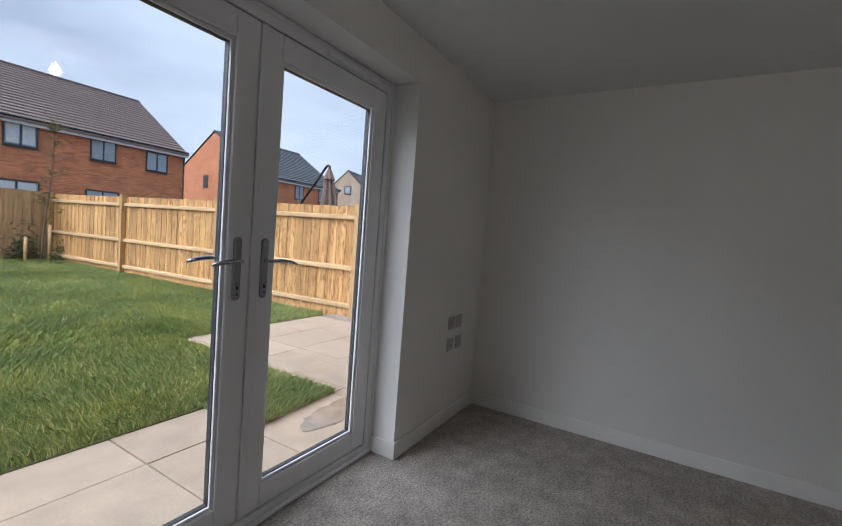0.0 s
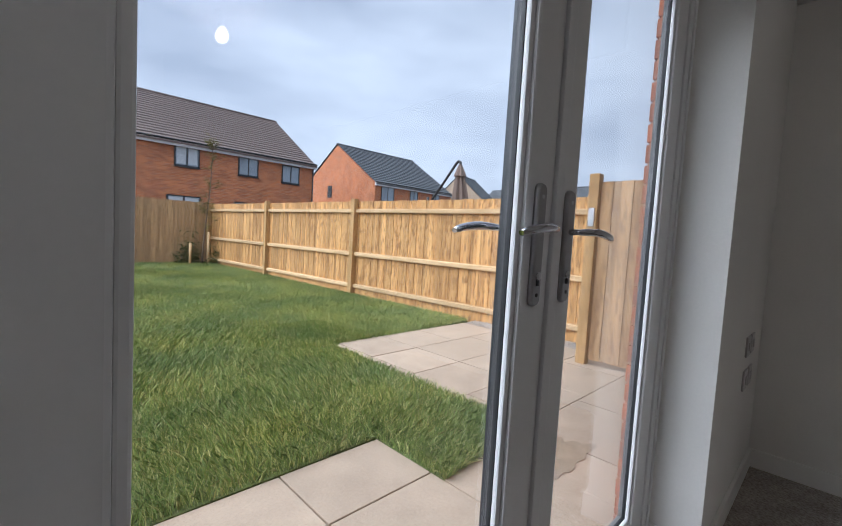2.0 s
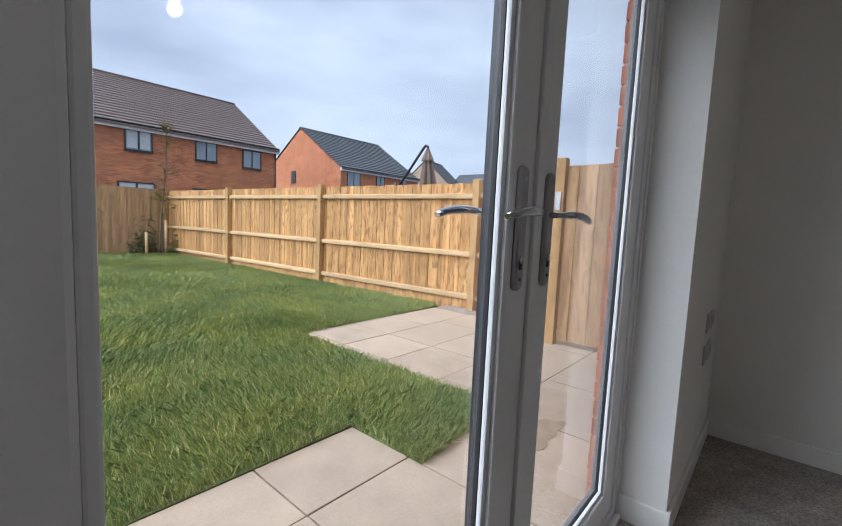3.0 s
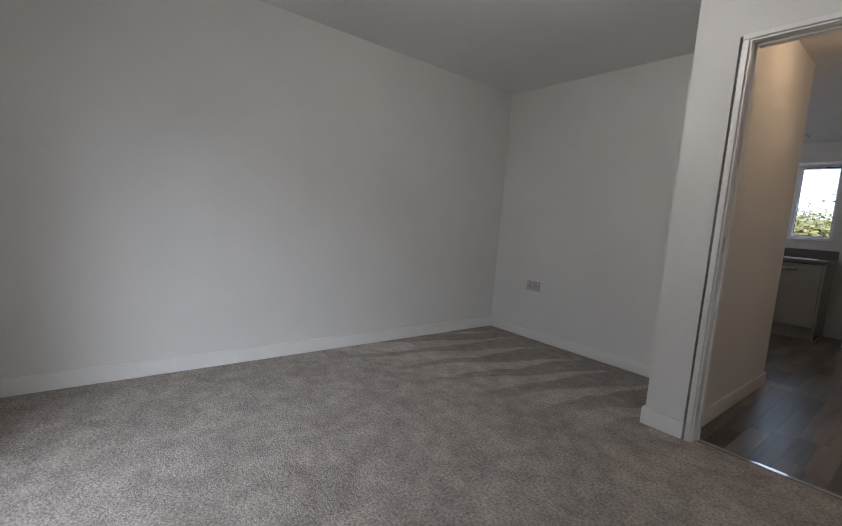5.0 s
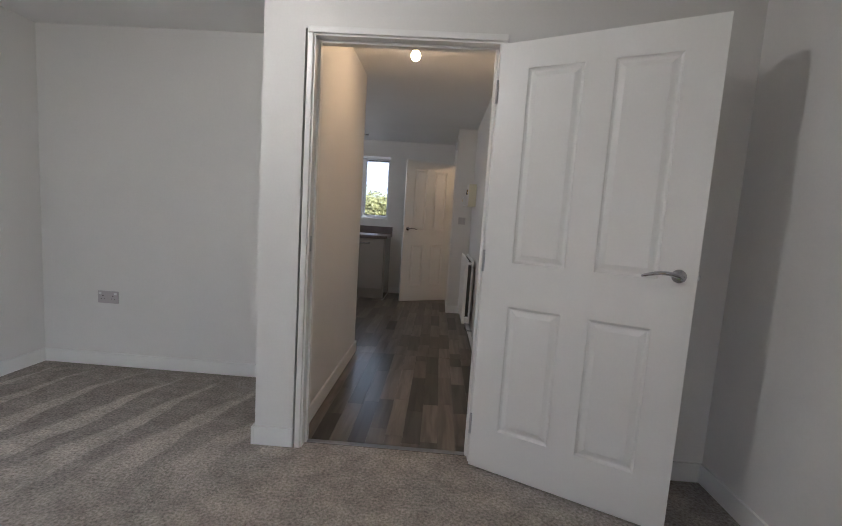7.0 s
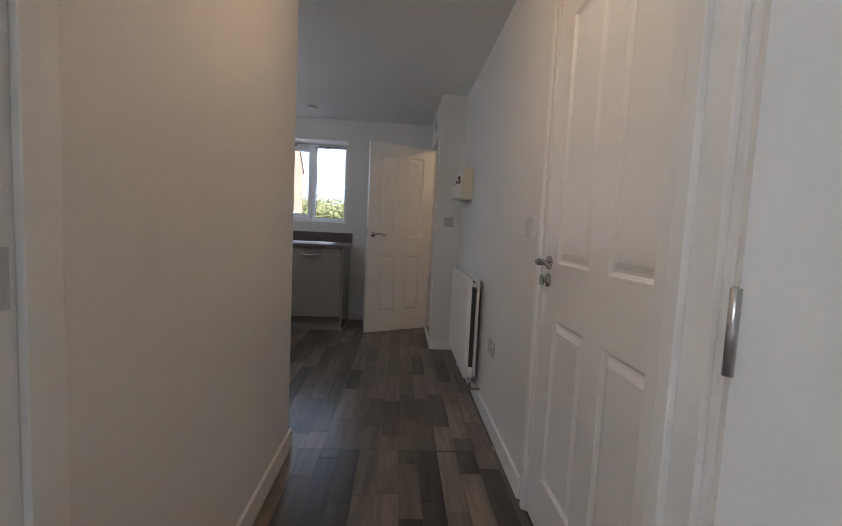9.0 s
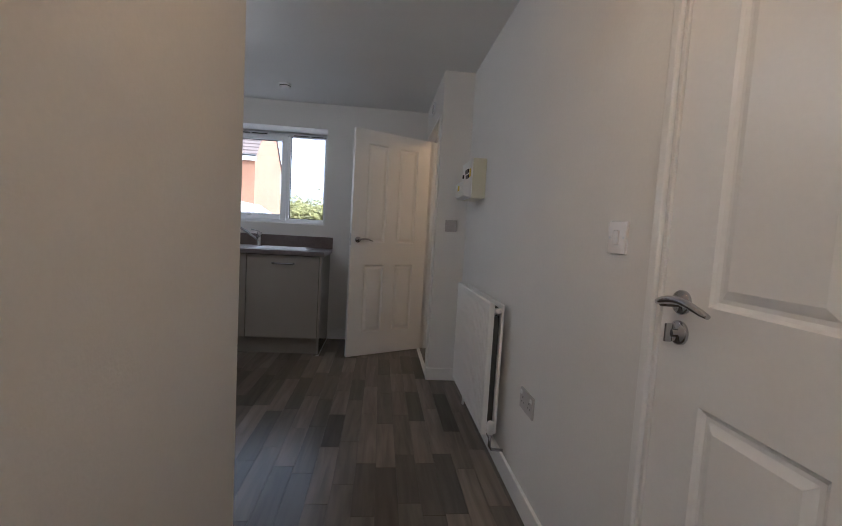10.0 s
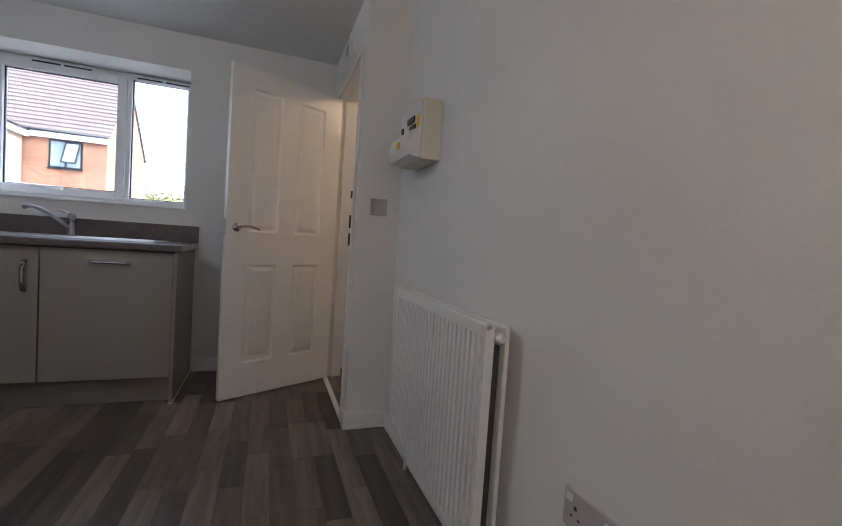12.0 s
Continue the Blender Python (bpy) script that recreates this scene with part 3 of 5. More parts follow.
part("trickle_vent", boxes((2.2, 2.57, FY, FY + 0.022, OZ1 - 0.052, OZ1 - 0.026), bevel=0.008), UPVC, garden_frame, "white trickle vent")


def picture_frame(x0, x1, z0, z1, w, y0, y1, bevel=0.004):
    return boxes((x0, x0 + w, y0, y1, z0, z1), (x1 - w, x1, y0, y1, z0, z1), (x0 + w, x1 - w, y0, y1, z0, z0 + w), (x0 + w, x1 - w, y0, y1, z1 - w, z1), bevel=bevel)


def long_handle(root, x, y, side, z=1.095):
    """Long back plate with a curved lever that points along side, on the face at y that looks towards +y (or -y where n is -1)."""
    n = 1 if y > FY - 0.04 else -1
    back = lathe([(0.0165, 0), (0.0165, 0.006), (0.013, 0.011)], sides=20)
    for v in back.verts:
        v.co.y = v.co.y * 1.0 + (0.105 if v.co.y > 0 else -0.105)
    bmesh.ops.transform(back, matrix=Matrix.Translation((x, y, z - 0.002)) @ Matrix.Rotation(radians(90) * -n, 4, "X"), verts=back.verts)
    handle = part("handle", back, PLATE, root, "satin chrome door handle on a long plate")
    pts = [(x, y, z + 0.03), (x, y + n * 0.035, z + 0.03), (x + side * 0.012, y + n * 0.046, z + 0.031)]
    pts += [(x + side * (0.03 + 0.1 * u), y + n * (0.048 + 0.006 * math.sin(u * 3)), z + 0.032 - 0.014 * u * u) for u in [k / 6 for k in range(7)]]
    part("lever", tube(pts, [0.008, 0.008, 0.010, 0.0105, 0.011, 0.011, 0.0105, 0.010, 0.009, 0.006], 12, 0.8), CHROME, handle, "polished chrome lever")
    part("lock_cylinder", lathe([(0.0085, 0), (0.0085, 0.014), (0.0075, 0.0145)], Matrix.Translation((x, y, z - 0.062)) @ Matrix.Rotation(radians(90) * -n, 4, "X")), CHROME, handle)
    part("lock_stem", boxes((x - 0.0045, x + 0.0045, min(y, y + n * 0.0135), max(y, y + n * 0.0135), z - 0.082, z - 0.066), bevel=0.002), BLACK, handle)
    part("screw", lathe([(0.004, 0), (0.004, 0.0125)], Matrix.Translation((x, y, z - 0.1)) @ Matrix.Rotation(radians(90) * -n, 4, "X"), 10), BLACK, handle)
    part("screw", lathe([(0.004, 0), (0.004, 0.0125)], Matrix.Translation((x, y, z + 0.093)) @ Matrix.Rotation(radians(90) * -n, 4, "X"), 10), STEEL, handle)


def garden_leaf(name, x0, x1, handle_x, side):
    root = thing(name, "closed white plastic glazed garden door with a lever handle", "door")
    z0, z1, w = 0.055, OZ1 - 0.064, 0.102
    part("stile_frame", picture_frame(x0, x1, z0, z1, w, FY - 0.040, FY - 0.004, 0.007), UPVC, root)
    part("outer_frame", picture_frame(x0, x1, z0, z1, w, FY - 0.064, FY - 0.0405, 0.004), ANTHRACITE, root, "anthracite outer face")
    part("bead", picture_frame(x0 + w, x1 - w, z0 + w, z1 - w, 0.016, FY - 0.024, FY - 0.012, 0.004), UPVC, root)
    part("outer_bead", picture_frame(x0 + w, x1 - w, z0 + w, z1 - w, 0.014, FY - 0.064, FY - 0.0535, 0.003), ANTHRACITE, root)
    part("gasket", picture_frame(x0 + w + 0.001, x1 - w - 0.001, z0 + w + 0.001, z1 - w - 0.001, 0.0155, FY - 0.053, FY - 0.0245, 0.0), GASKET, root, "black rubber gasket")
    glass = part("pane", boxes((x0 + w + 0.004, x1 - w - 0.004, FY - 0.049, FY - 0.029, z0 + w + 0.004, z1 - w - 0.004)), PANE, root, "clear double glazing")
    glass.visible_shadow = False
    long_handle(root, handle_x, FY - 0.004, side)
    long_handle(root, handle_x, FY - 0.064, side)
    return root


MID = 1.958
garden_leaf("garden_door", OX0 + 0.064, MID - 0.003, MID - 0.062, -1)
garden_leaf("garden_door", MID + 0.003, OX1 - 0.064, MID + 0.062, 1)
for row in ((OX0 + 0.058, OX0 + 0.066, FY - 0.05, FY - 0.012, 0.05, OZ1 - 0.058), (OX1 - 0.066, OX1 - 0.058, FY - 0.05, FY - 0.012, 0.05, OZ1 - 0.058), (OX0 + 0.066, OX1 - 0.066, FY - 0.05, FY - 0.012, OZ1 - 0.066, OZ1 - 0.058)):
    part("seal", boxes(row), GASKET, garden_frame, "black rubber seal")
part("astragal", boxes((MID - 0.03, MID + 0.004, FY - 0.008, FY + 0.004, 0.06, OZ1 - 0.068), bevel=0.004), UPVC, garden_frame)

# ---- kitchen window ----
kitchen_window = tagged(thing("window_2", "white plastic two-light kitchen window", "window"), kind="structure")
KY = 7.79
part("window_frame", picture_frame(WX0 - 0.03, WX1, WZ0, WZ1 + 0.02, 0.06, KY, KY + 0.07, 0.006), UPVC, kitchen_window)
part("mullion", boxes((1.505, 1.56, KY, KY + 0.07, WZ0 + 0.06, WZ1 - 0.04), bevel=0.006), UPVC, kitchen_window)
part("sash", picture_frame(WX0 - 0.012, 1.532, WZ0 + 0.04, WZ1 - 0.033, 0.056, KY - 0.016, KY + 0.05, 0.006), UPVC, kitchen_window)
part("gasket", picture_frame(WX0 + 0.042, 1.478, WZ0 + 0.094, WZ1 - 0.087, 0.008, KY + 0.008, KY + 0.03, 0), GASKET, kitchen_window)
part("gasket", picture_frame(1.558, WX1 - 0.058, WZ0 + 0.058, WZ1 - 0.038, 0.008, KY + 0.02, KY + 0.04, 0), GASKET, kitchen_window)
for row in ((WX0 + 0.04, 1.48, KY + 0.015, KY + 0.03, WZ0 + 0.09, WZ1 - 0.085), (1.558, WX1 - 0.056, KY + 0.025, KY + 0.04, WZ0 + 0.056, WZ1 - 0.036)):
    glass = part("pane", boxes(row), PANE, kitchen_window, "clear glass")
    glass.visible_shadow = False
part("window_sill", boxes((WX0 + 0.002, WX1 - 0.002, 7.49, KY, WZ0, WZ0 + 0.012), bevel=0.003), GLOSS, kitchen_window)
for x0 in (0.98, 1.58):
    vent = part("trickle_vent", boxes((x0, x0 + 0.36, KY - 0.02, KY, WZ1 - 0.05, WZ1 - 0.014), bevel=0.005), UPVC, kitchen_window, "white trickle vent with dark slots")
    part("slot", boxes((x0 + 0.015, x0 + 0.17, KY - 0.024, KY - 0.0195, WZ1 - 0.038, WZ1 - 0.028), (x0 + 0.19, x0 + 0.345, KY - 0.024, KY - 0.0195, WZ1 - 0.038, WZ1 - 0.028)), BLACK, vent)
part("window_handle", tube([(1.17, KY - 0.016, 1.225), (1.17, KY - 0.05, 1.225), (1.10, KY - 0.055, 1.225), (1.05, KY - 0.05, 1.228)], [0.012, 0.009, 0.008, 0.006], 10), UPVC, kitchen_window)


# ---- light fittings ----
def ceiling_bulb(x, y, label, glow=None):
    glow = glow or GLOW
    root = thing("ceiling_light", label, "ceiling light", pose(x, y, H), group="bare bulb ceiling lights")
    part("ceiling_rose", lathe([(0.05, 0), (0.05, -0.008), (0.042, -0.016), (0.015, -0.018), (0.015, -0.055)]), PLASTIC, root)
    part("bulb_holder", lathe([(0.019, -0.05), (0.019, -0.085), (0.014, -0.095)]), PLASTIC, root)
    prof = [(0.013, -0.093), (0.016, -0.105)] + [(0.030 * math.sin(a), -0.137 + 0.030 * math.cos(a)) for a in [radians(k) for k in range(35, 176, 14)]]
    part("bulb", lathe(prof), glow, root, "lit round warm white bulb")


ceiling_bulb(2.57, 3.72, "lit bare round bulb on the hall ceiling", GLOW_HALL)
ceiling_bulb(1.15, 5.65, "lit bare round bulb on the kitchen ceiling", GLOW_COOL)
ceiling_bulb(1.86, 2.0, "lit bare round bulb on the living room ceiling")
ceiling_bulb(3.75, 6.8, "lit bare round bulb in the lobby", GLOW_HALL)

alarm = thing("smoke_alarm", "round white smoke alarm on the kitchen ceiling", "smoke alarm", pose(1.664, 7.0, H))
part("base", lathe([(0.052, 0), (0.052, -0.012), (0.046, -0.014)]), PLASTIC, alarm)
part("cover", lathe([(0.046, -0.013), (0.044, -0.034), (0.034, -0.040), (0.030, -0.040)]), PLASTIC, alarm)
part("vent_ring", lathe([(0.0462, -0.017), (0.0462, -0.023), (0.045, -0.023)]), BLACK, alarm)


# ---- wall plates ----
def wall_plate(name, label, category, m, w=0.088, h=0.088, material=PLATE, rockers=1, dark=True):
    """A flat switch or socket plate: local x across, z up, y out of the wall towards -y."""
    root = thing(name, label, category, m)
    part("plate", boxes((-w / 2, w / 2, -0.008, 0, -h / 2, h / 2), bevel=0.003), material, root)
    for k in range(rockers):
        cx = (k - (rockers - 1) / 2) * 0.058
        part("rocker" if dark else "insert", boxes((cx - 0.012, cx + 0.012, -0.0125, -0.0075, -0.019, 0.019), bevel=0.002), material, root)
    for s in (-1, 1):
        part("screw", lathe([(0.0035, 0), (0.0035, 0.0012)], Matrix.Translation((s * (w / 2 - 0.011), -0.0078, 0)) @ Matrix.Rotation(radians(90), 4, "X"), 10), STEEL, root)
    return root


def socket(label, m, double=True):
    w = 0.147 if double else 0.088
    root = thing("wall_socket", label, "socket", m, group="wall sockets")
    part("plate", boxes((-w / 2, w / 2, -0.009, 0, -0.044, 0.044), bevel=0.003), PLATEGREY, root)
    for cx in ((-0.036, 0.036) if double else (0,)):
        part("pin_hole", boxes((cx - 0.004, cx + 0.004, -0.0095, -0.0085, 0.004, 0.013)), BLACK, root)
        for s in (-1, 1):
            part("pin_hole", boxes((cx + s * 0.011 - 0.0035, cx + s * 0.011 + 0.0035, -0.0095, -0.0085, -0.014, -0.009)), BLACK, root)
        part("rocker", boxes((cx - 0.009 + (0.02 if cx > 0 else -0.02 if cx < 0 else 0.02), cx + 0.009 + (0.02 if cx > 0 else -0.02 if cx < 0 else 0.02), -0.0125, -0.0085, 0.018, 0.034), bevel=0.002), PLASTIC, root)
    return root


socket("white double socket low on the recess wall", pose(0.483, 3.84, 0.5))
for x, z in ((0.46, 0.70), (0.34, 0.70), (0.46, 0.55), (0.33, 0.55)):
    wall_plate("media_plate", "pale aerial and data plate beside the corner", "wall plate", pose(x, 0, z, 0, 0, 180), material=PLATEGREY, rockers=1, dark=False)
wall_plate("light_switch", "white single light switch on the hall wall", "light switch", pose(3.18, 4.30, 1.15, 0, 0, -90), material=SWITCH)
wall_plate("light_switch", "pale square switch on the pier", "light switch", pose(3.065, 6.376, 1.195), material=PLATEGREY)
socket("white double socket low on the hall wall", pose(3.18, 4.855, 0.46, 0, 0, -90))
door_alarm = thing("door_chime", "small white box above the lobby doorway", "chime", pose(2.954, 6.92, 2.2, 0, 0, -90))
part("case", boxes((-0.055, 0.055, -0.018, 0, -0.05, 0.05), bevel=0.004), PLASTIC, door_alarm)
part("grille", boxes((-0.035, 0.035, -0.0195, -0.0175, -0.03, 0.03)), PLATE, door_alarm)

# ---- consumer unit ----
fuse = thing("consumer_unit", "cream consumer unit with yellow stickers on the wall", "fuse box", pose(3.18, 5.98, 1.492, 0, 0, -90) @ Matrix.Diagonal((0.73, 1, 1, 1)))
part("case", boxes((-0.20, 0.20, -0.085, 0, -0.125, 0.125), bevel=0.006), CREAM, fuse)
part("front_panel", boxes((-0.192, 0.192, -0.097, -0.085, -0.118, 0.118), bevel=0.004), PLASTIC, fuse)
part("hinged_cover", prism([(-0.085, -0.122), (-0.135, -0.112), (-0.148, -0.06), (-0.135, -0.015), (-0.097, 0.002), (-0.097, -0.118)], 0.37, Matrix(((0, 0, 1, -0.185), (1, 0, 0, 0), (0, 1, 0, 0), (0, 0, 0, 1)))), PLASTIC, fuse, "curved white flap over the breakers")
part("breaker", boxes((-0.02, 0.10, -0.104, -0.097, 0.04, 0.065)), BLACK, fuse)
part("breaker", boxes((0.02, 0.12, -0.104, -0.097, 0.005, 0.028)), BLACK, fuse)
part("breaker", boxes((-0.14, -0.11, -0.104, -0.097, 0.02, 0.045)), BLACK, fuse)
part("sticker", boxes((0.13, 0.185, -0.0985, -0.0965, 0.01, 0.06)), YELLOW, fuse, "yellow warning sticker")
part("sticker", boxes((0.0, 0.06, -0.1505, -0.1475, -0.075, -0.045)), YELLOW, fuse, "yellow warning sticker")

# ---- radiator ----
RY0, RY1, RZ0, RZ1 = 5.16, 5.97, 0.17, 0.81
rad = thing("radiator", "white ribbed double panel radiator under the consumer unit", "radiator", pose(3.18, 0.5 * (RY0 + RY1), 0.0))
L0, L1 = RY0 - 0.5 * (RY0 + RY1), RY1 - 0.5 * (RY0 + RY1)
flute = bmesh.new()
count = 25
step = (L1 - L0 - 0.03) / count
prof = [(L0, 0.0)]
for k in range(count):
    a = L0 + 0.015 + k * step
    prof += [(a, 0), (a + step * 0.10, 0.026), (a + step * 0.36, 0.026), (a + step * 0.46, 0)]
prof.append((L1, 0.0))
rings = [[flute.verts.new((-0.106 + (d if z in (RZ0 + 0.035, RZ1 - 0.045) else 0.0), y, z)) for y, d in prof] for z in (RZ0, RZ0 + 0.02, RZ0 + 0.035, RZ1 - 0.045, RZ1 - 0.03, RZ1)]
back = [[flute.verts.new((-0.079, y, z)) for y, d in prof] for z in (RZ0, RZ1)]
high = rings[-1]
for k in range(len(prof) - 1):
    for low, up in zip(rings, rings[1:]):
        flute.faces.new((low[k], low[k + 1], up[k + 1], up[k]))
    flute.faces.new((back[0][k], back[1][k], back[1][k + 1], back[0][k + 1]))
    flute.faces.new((high[k], high[k + 1], back[1][k + 1], back[1][k]))
    flute.faces.new((rings[0][k], back[0][k], back[0][k + 1], rings[0][k + 1]))
for k in (0, -1):
    flute.faces.new([r[k] for r in rings] + [back[1][k], back[0][k]])
bmesh.ops.recalc_face_normals(flute, faces=flute.faces)
part("front_panel", flute, GLOSS, rad)
part("top_roll", tube([(-0.097, L0, RZ1), (-0.097, L1, RZ1)], 0.009, 10), GLOSS, rad)
part("back_panel", boxes((-0.044, -0.030, L0, L1, RZ0, RZ1), bevel=0.005), GLOSS, rad)
# near-black grille and fins paint the shade between the two white panels
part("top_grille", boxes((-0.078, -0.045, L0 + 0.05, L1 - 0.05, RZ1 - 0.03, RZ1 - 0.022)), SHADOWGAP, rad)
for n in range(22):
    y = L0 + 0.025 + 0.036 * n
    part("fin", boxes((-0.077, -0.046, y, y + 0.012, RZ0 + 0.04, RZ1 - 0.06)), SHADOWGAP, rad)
for y in (L0 + 0.012, L1 - 0.012):
    part("corner_tube", tube([(-0.095, y, RZ1 - 0.03), (-0.036, y, RZ1 - 0.03)], 0.012, 12), GLOSS, rad)
    part("corner_tube", tube([(-0.095, y, RZ0 + 0.03), (-0.036, y, RZ0 + 0.03)], 0.012, 12), GLOSS, rad)
part("bleed_plug", lathe([(0.014, 0), (0.014, 0.016), (0.010, 0.018), (0.009, 0.026)], Matrix.Translation((-0.066, L0 + 0.002, RZ1 - 0.03)) @ Matrix.Rotation(radians(90), 4, "X"), 12), PLASTIC, rad, "white air vent plug")
valve = part("thermostatic_valve", lathe([(0.012, 0.0), (0.019, 0.006), (0.020, 0.045), (0.016, 0.06), (0.010, 0.062)], Matrix.Translation((-0.066, L0 - 0.025, RZ0 + 0.015)), 16), PLASTIC, rad, "white thermostatic valve head")
part("valve_body", tube([(-0.066, L0 + 0.01, RZ0 + 0.0), (-0.066, L0 - 0.025, RZ0 + 0.0)], 0.010, 10), CHROME, valve)
part("pipe", tube([(-0.066, L0 - 0.025, RZ0 + 0.02), (-0.066, L0 - 0.025, RZ0 - 0.045), (-0.055, L0 - 0.025, RZ0 - 0.062), (0.0, L0 - 0.025, RZ0 - 0.066)], 0.0075, 10), CHROME, rad)
part("pipe", tube([(-0.035, L1 - 0.05, 0.0), (-0.035, L1 - 0.05, RZ0 + 0.02)], 0.0075, 10), GLOSS, rad)
for y in (L0 + 0.15, L1 - 0.18):
    part("bracket", boxes((-0.030, 0.0, y, y + 0.03, RZ0 + 0.1, RZ1 - 0.1)), GLOSS, rad)

# ---- kitchen ----
FRONT = 6.915


def bow_handle(parent, a, b, out):
    """A flat chrome bow on two broad feet, from a to b, standing out along the vector out."""
    a, b, out = Vector(a), Vector(b), Vector(out)
    pts = [a.lerp(b, u) + out * (0.35 + 0.75 * math.sin(u * math.pi) ** 0.45) for u in [k / 14 for k in range(15)]]
    bar = part("handle", tube(pts, [0.012 - 0.003 * math.sin(k / 14 * math.pi) for k in range(15)], 12, 0.8), CHROME, parent, "chrome bow handle")
    for p in (a, b):
        part("foot", tube([p, p + out * 0.5], [0.012, 0.011], 12), CHROME, bar)


def base_unit(label, x0, x1, upright=None, across=None):
    root = thing("base_unit", label, "kitchen unit", pose(x0, FRONT, 0), group="kitchen base units")
    w = x1 - x0
    part("carcass", boxes((0.004, w - 0.004, 0.022, 0.57, 0.145, 0.875)), SHADOWGAP, root)
    door = part("door", boxes((0.0015, w - 0.0015, 0.0, 0.019, 0.15, 0.868), bevel=0.002), CABINET, root, "gloss taupe door")
    if upright:
        bow_handle(door, (upright, 0, 0.79), (upright, 0, 0.64), (0, -0.026, 0))
    if across:
        bow_handle(door, (across - 0.088, 0, 0.80), (across + 0.088, 0, 0.80), (0, -0.026, 0))
    for x in (0.06, w - 0.06):
        part("leg", tube([(x, 0.1, 0.0), (x, 0.1, 0.146)], 0.015, 10), BLACK, root)
    return root


base_unit("gloss taupe sink base unit with an upright handle", 0.80, 1.408, upright=0.55)
base_unit("gloss taupe appliance front with a level handle", 1.412, 2.022, across=0.305)
end_panel = thing("end_panel", "gloss taupe end panel closing the run of units", "kitchen panel", pose(2.026, FRONT - 0.02, 0))
part("board", boxes((0, 0.019, 0, 0.60, 0.006, 0.875), bevel=0.0015), CABINET, end_panel)
part("sealing_strip", boxes((-0.002, 0.023, -0.002, 0.585, 0, 0.006), bevel=0.002), PLASTIC, end_panel, "white sealing strip")
side_unit = thing("base_unit", "gloss taupe base unit along the side wall", "kitchen unit", pose(0.2, 5.7, 0), group="kitchen base units")
part("carcass", boxes((0.01, 0.575, 0.0, 1.79, 0.145, 0.875)), SHADOWGAP, side_unit)
for y0, y1 in ((0.004, 0.596), (0.602, 1.195)):
    d = part("door", boxes((0.578, 0.597, y0, y1, 0.15, 0.868), bevel=0.002), CABINET, side_unit)
    bow_handle(d, (0.597, y0 + 0.06, 0.79), (0.597, y0 + 0.06, 0.64), (0.026, 0, 0))
part("corner_post", boxes((0.56, 0.597, 1.2, 1.214, 0.15, 0.868)), CABINET, side_unit)
plinth = thing("plinth", "taupe plinth board under the kitchen units", "plinth", pose(0, 0, 0))
part("board", boxes((0.75, 2.02, FRONT + 0.05, FRONT + 0.066, 0.0, 0.146), bevel=0.001), PLINTH, plinth)
part("board", boxes((0.735, 0.75, 5.72, FRONT + 0.066, 0.0, 0.146), bevel=0.001), PLINTH, plinth)
top = thing("worktop", "dark brown stone-effect laminate worktop with a rolled edge", "worktop", pose(0, 0, 0.875))
part("slab", boxes((0.2, 2.065, FRONT - 0.03, 7.5, 0, 0.04), bevel=0.008), WORKTOP, top)
part("slab", boxes((0.2, 0.83, 5.68, FRONT - 0.0305, 0, 0.04), bevel=0.008), WORKTOP, top)
ups = thing("upstand", "dark brown laminate upstand behind the worktop", "upstand", pose(0, 0, 0.915))
part("strip", boxes((0.215, 2.065, 7.485, 7.5, 0, 0.115), bevel=0.002), WORKTOP, ups)
part("strip", boxes((0.2, 0.215, 5.68, 7.5, 0, 0.115), bevel=0.002), WORKTOP, ups)
sink = thing("sink", "stainless steel inset sink with a ribbed drainer", "sink", pose(0.95, 6.99, 0.915))
part("rim", boxes((0, 0.95, 0, 0.03, 0, 0.006), (0, 0.95, 0.41, 0.44, 0, 0.006), (0, 0.03, 0.03, 0.41, 0, 0.006), (0.45, 0.95, 0.03, 0.41, 0, 0.004), bevel=0.002), STEEL, sink)
part("bowl", boxes((0.03, 0.45, 0.03, 0.41, 0.0005, 0.0015), (0.03, 0.034, 0.03, 0.41, 0, 0.006)), STEEL, sink, "steel bowl")
for k in range(9):
    part("drainer_rib", boxes((0.50, 0.92, 0.06 + 0.038 * k, 0.066 + 0.038 * k, 0.004, 0.008), bevel=0.0015), STEEL, sink)
tap = thing("tap", "chrome single lever kitchen mixer tap", "tap", pose(1.395, 7.33, 0.92))
part("body", lathe([(0.026, 0), (0.026, 0.006), (0.020, 0.01), (0.020, 0.085), (0.022, 0.095), (0.022, 0.125), (0.018, 0.132)]), CHROME, tap)
part("spout", tube([(0, 0, 0.05), (-0.05, -0.01, 0.085), (-0.11, -0.025, 0.13), (-0.16, -0.04, 0.158), (-0.19, -0.048, 0.163), (-0.215, -0.055, 0.150)], [0.013, 0.012, 0.0115, 0.011, 0.011, 0.012], 14), CHROME, tap)
part("lever", tube([(0.0, 0, 0.128), (-0.02, 0.0, 0.142), (-0.075, -0.008, 0.152)], [0.014, 0.008, 0.006], 10, 0.6), CHROME, tap)
wall_unit = thing("wall_unit", "gloss pale grey wall cupboard with a bow handle", "kitchen unit", pose(0.2, 6.87, 1.30))
part("carcass", boxes((0, 0.345, 0.0, 0.60, 0, 0.90)), UPPER, wall_unit)
wdoor = part("door", boxes((0.346, 0.365, 0.0015, 0.5985, 0.002, 0.898), bevel=0.002), UPPER, wall_unit)
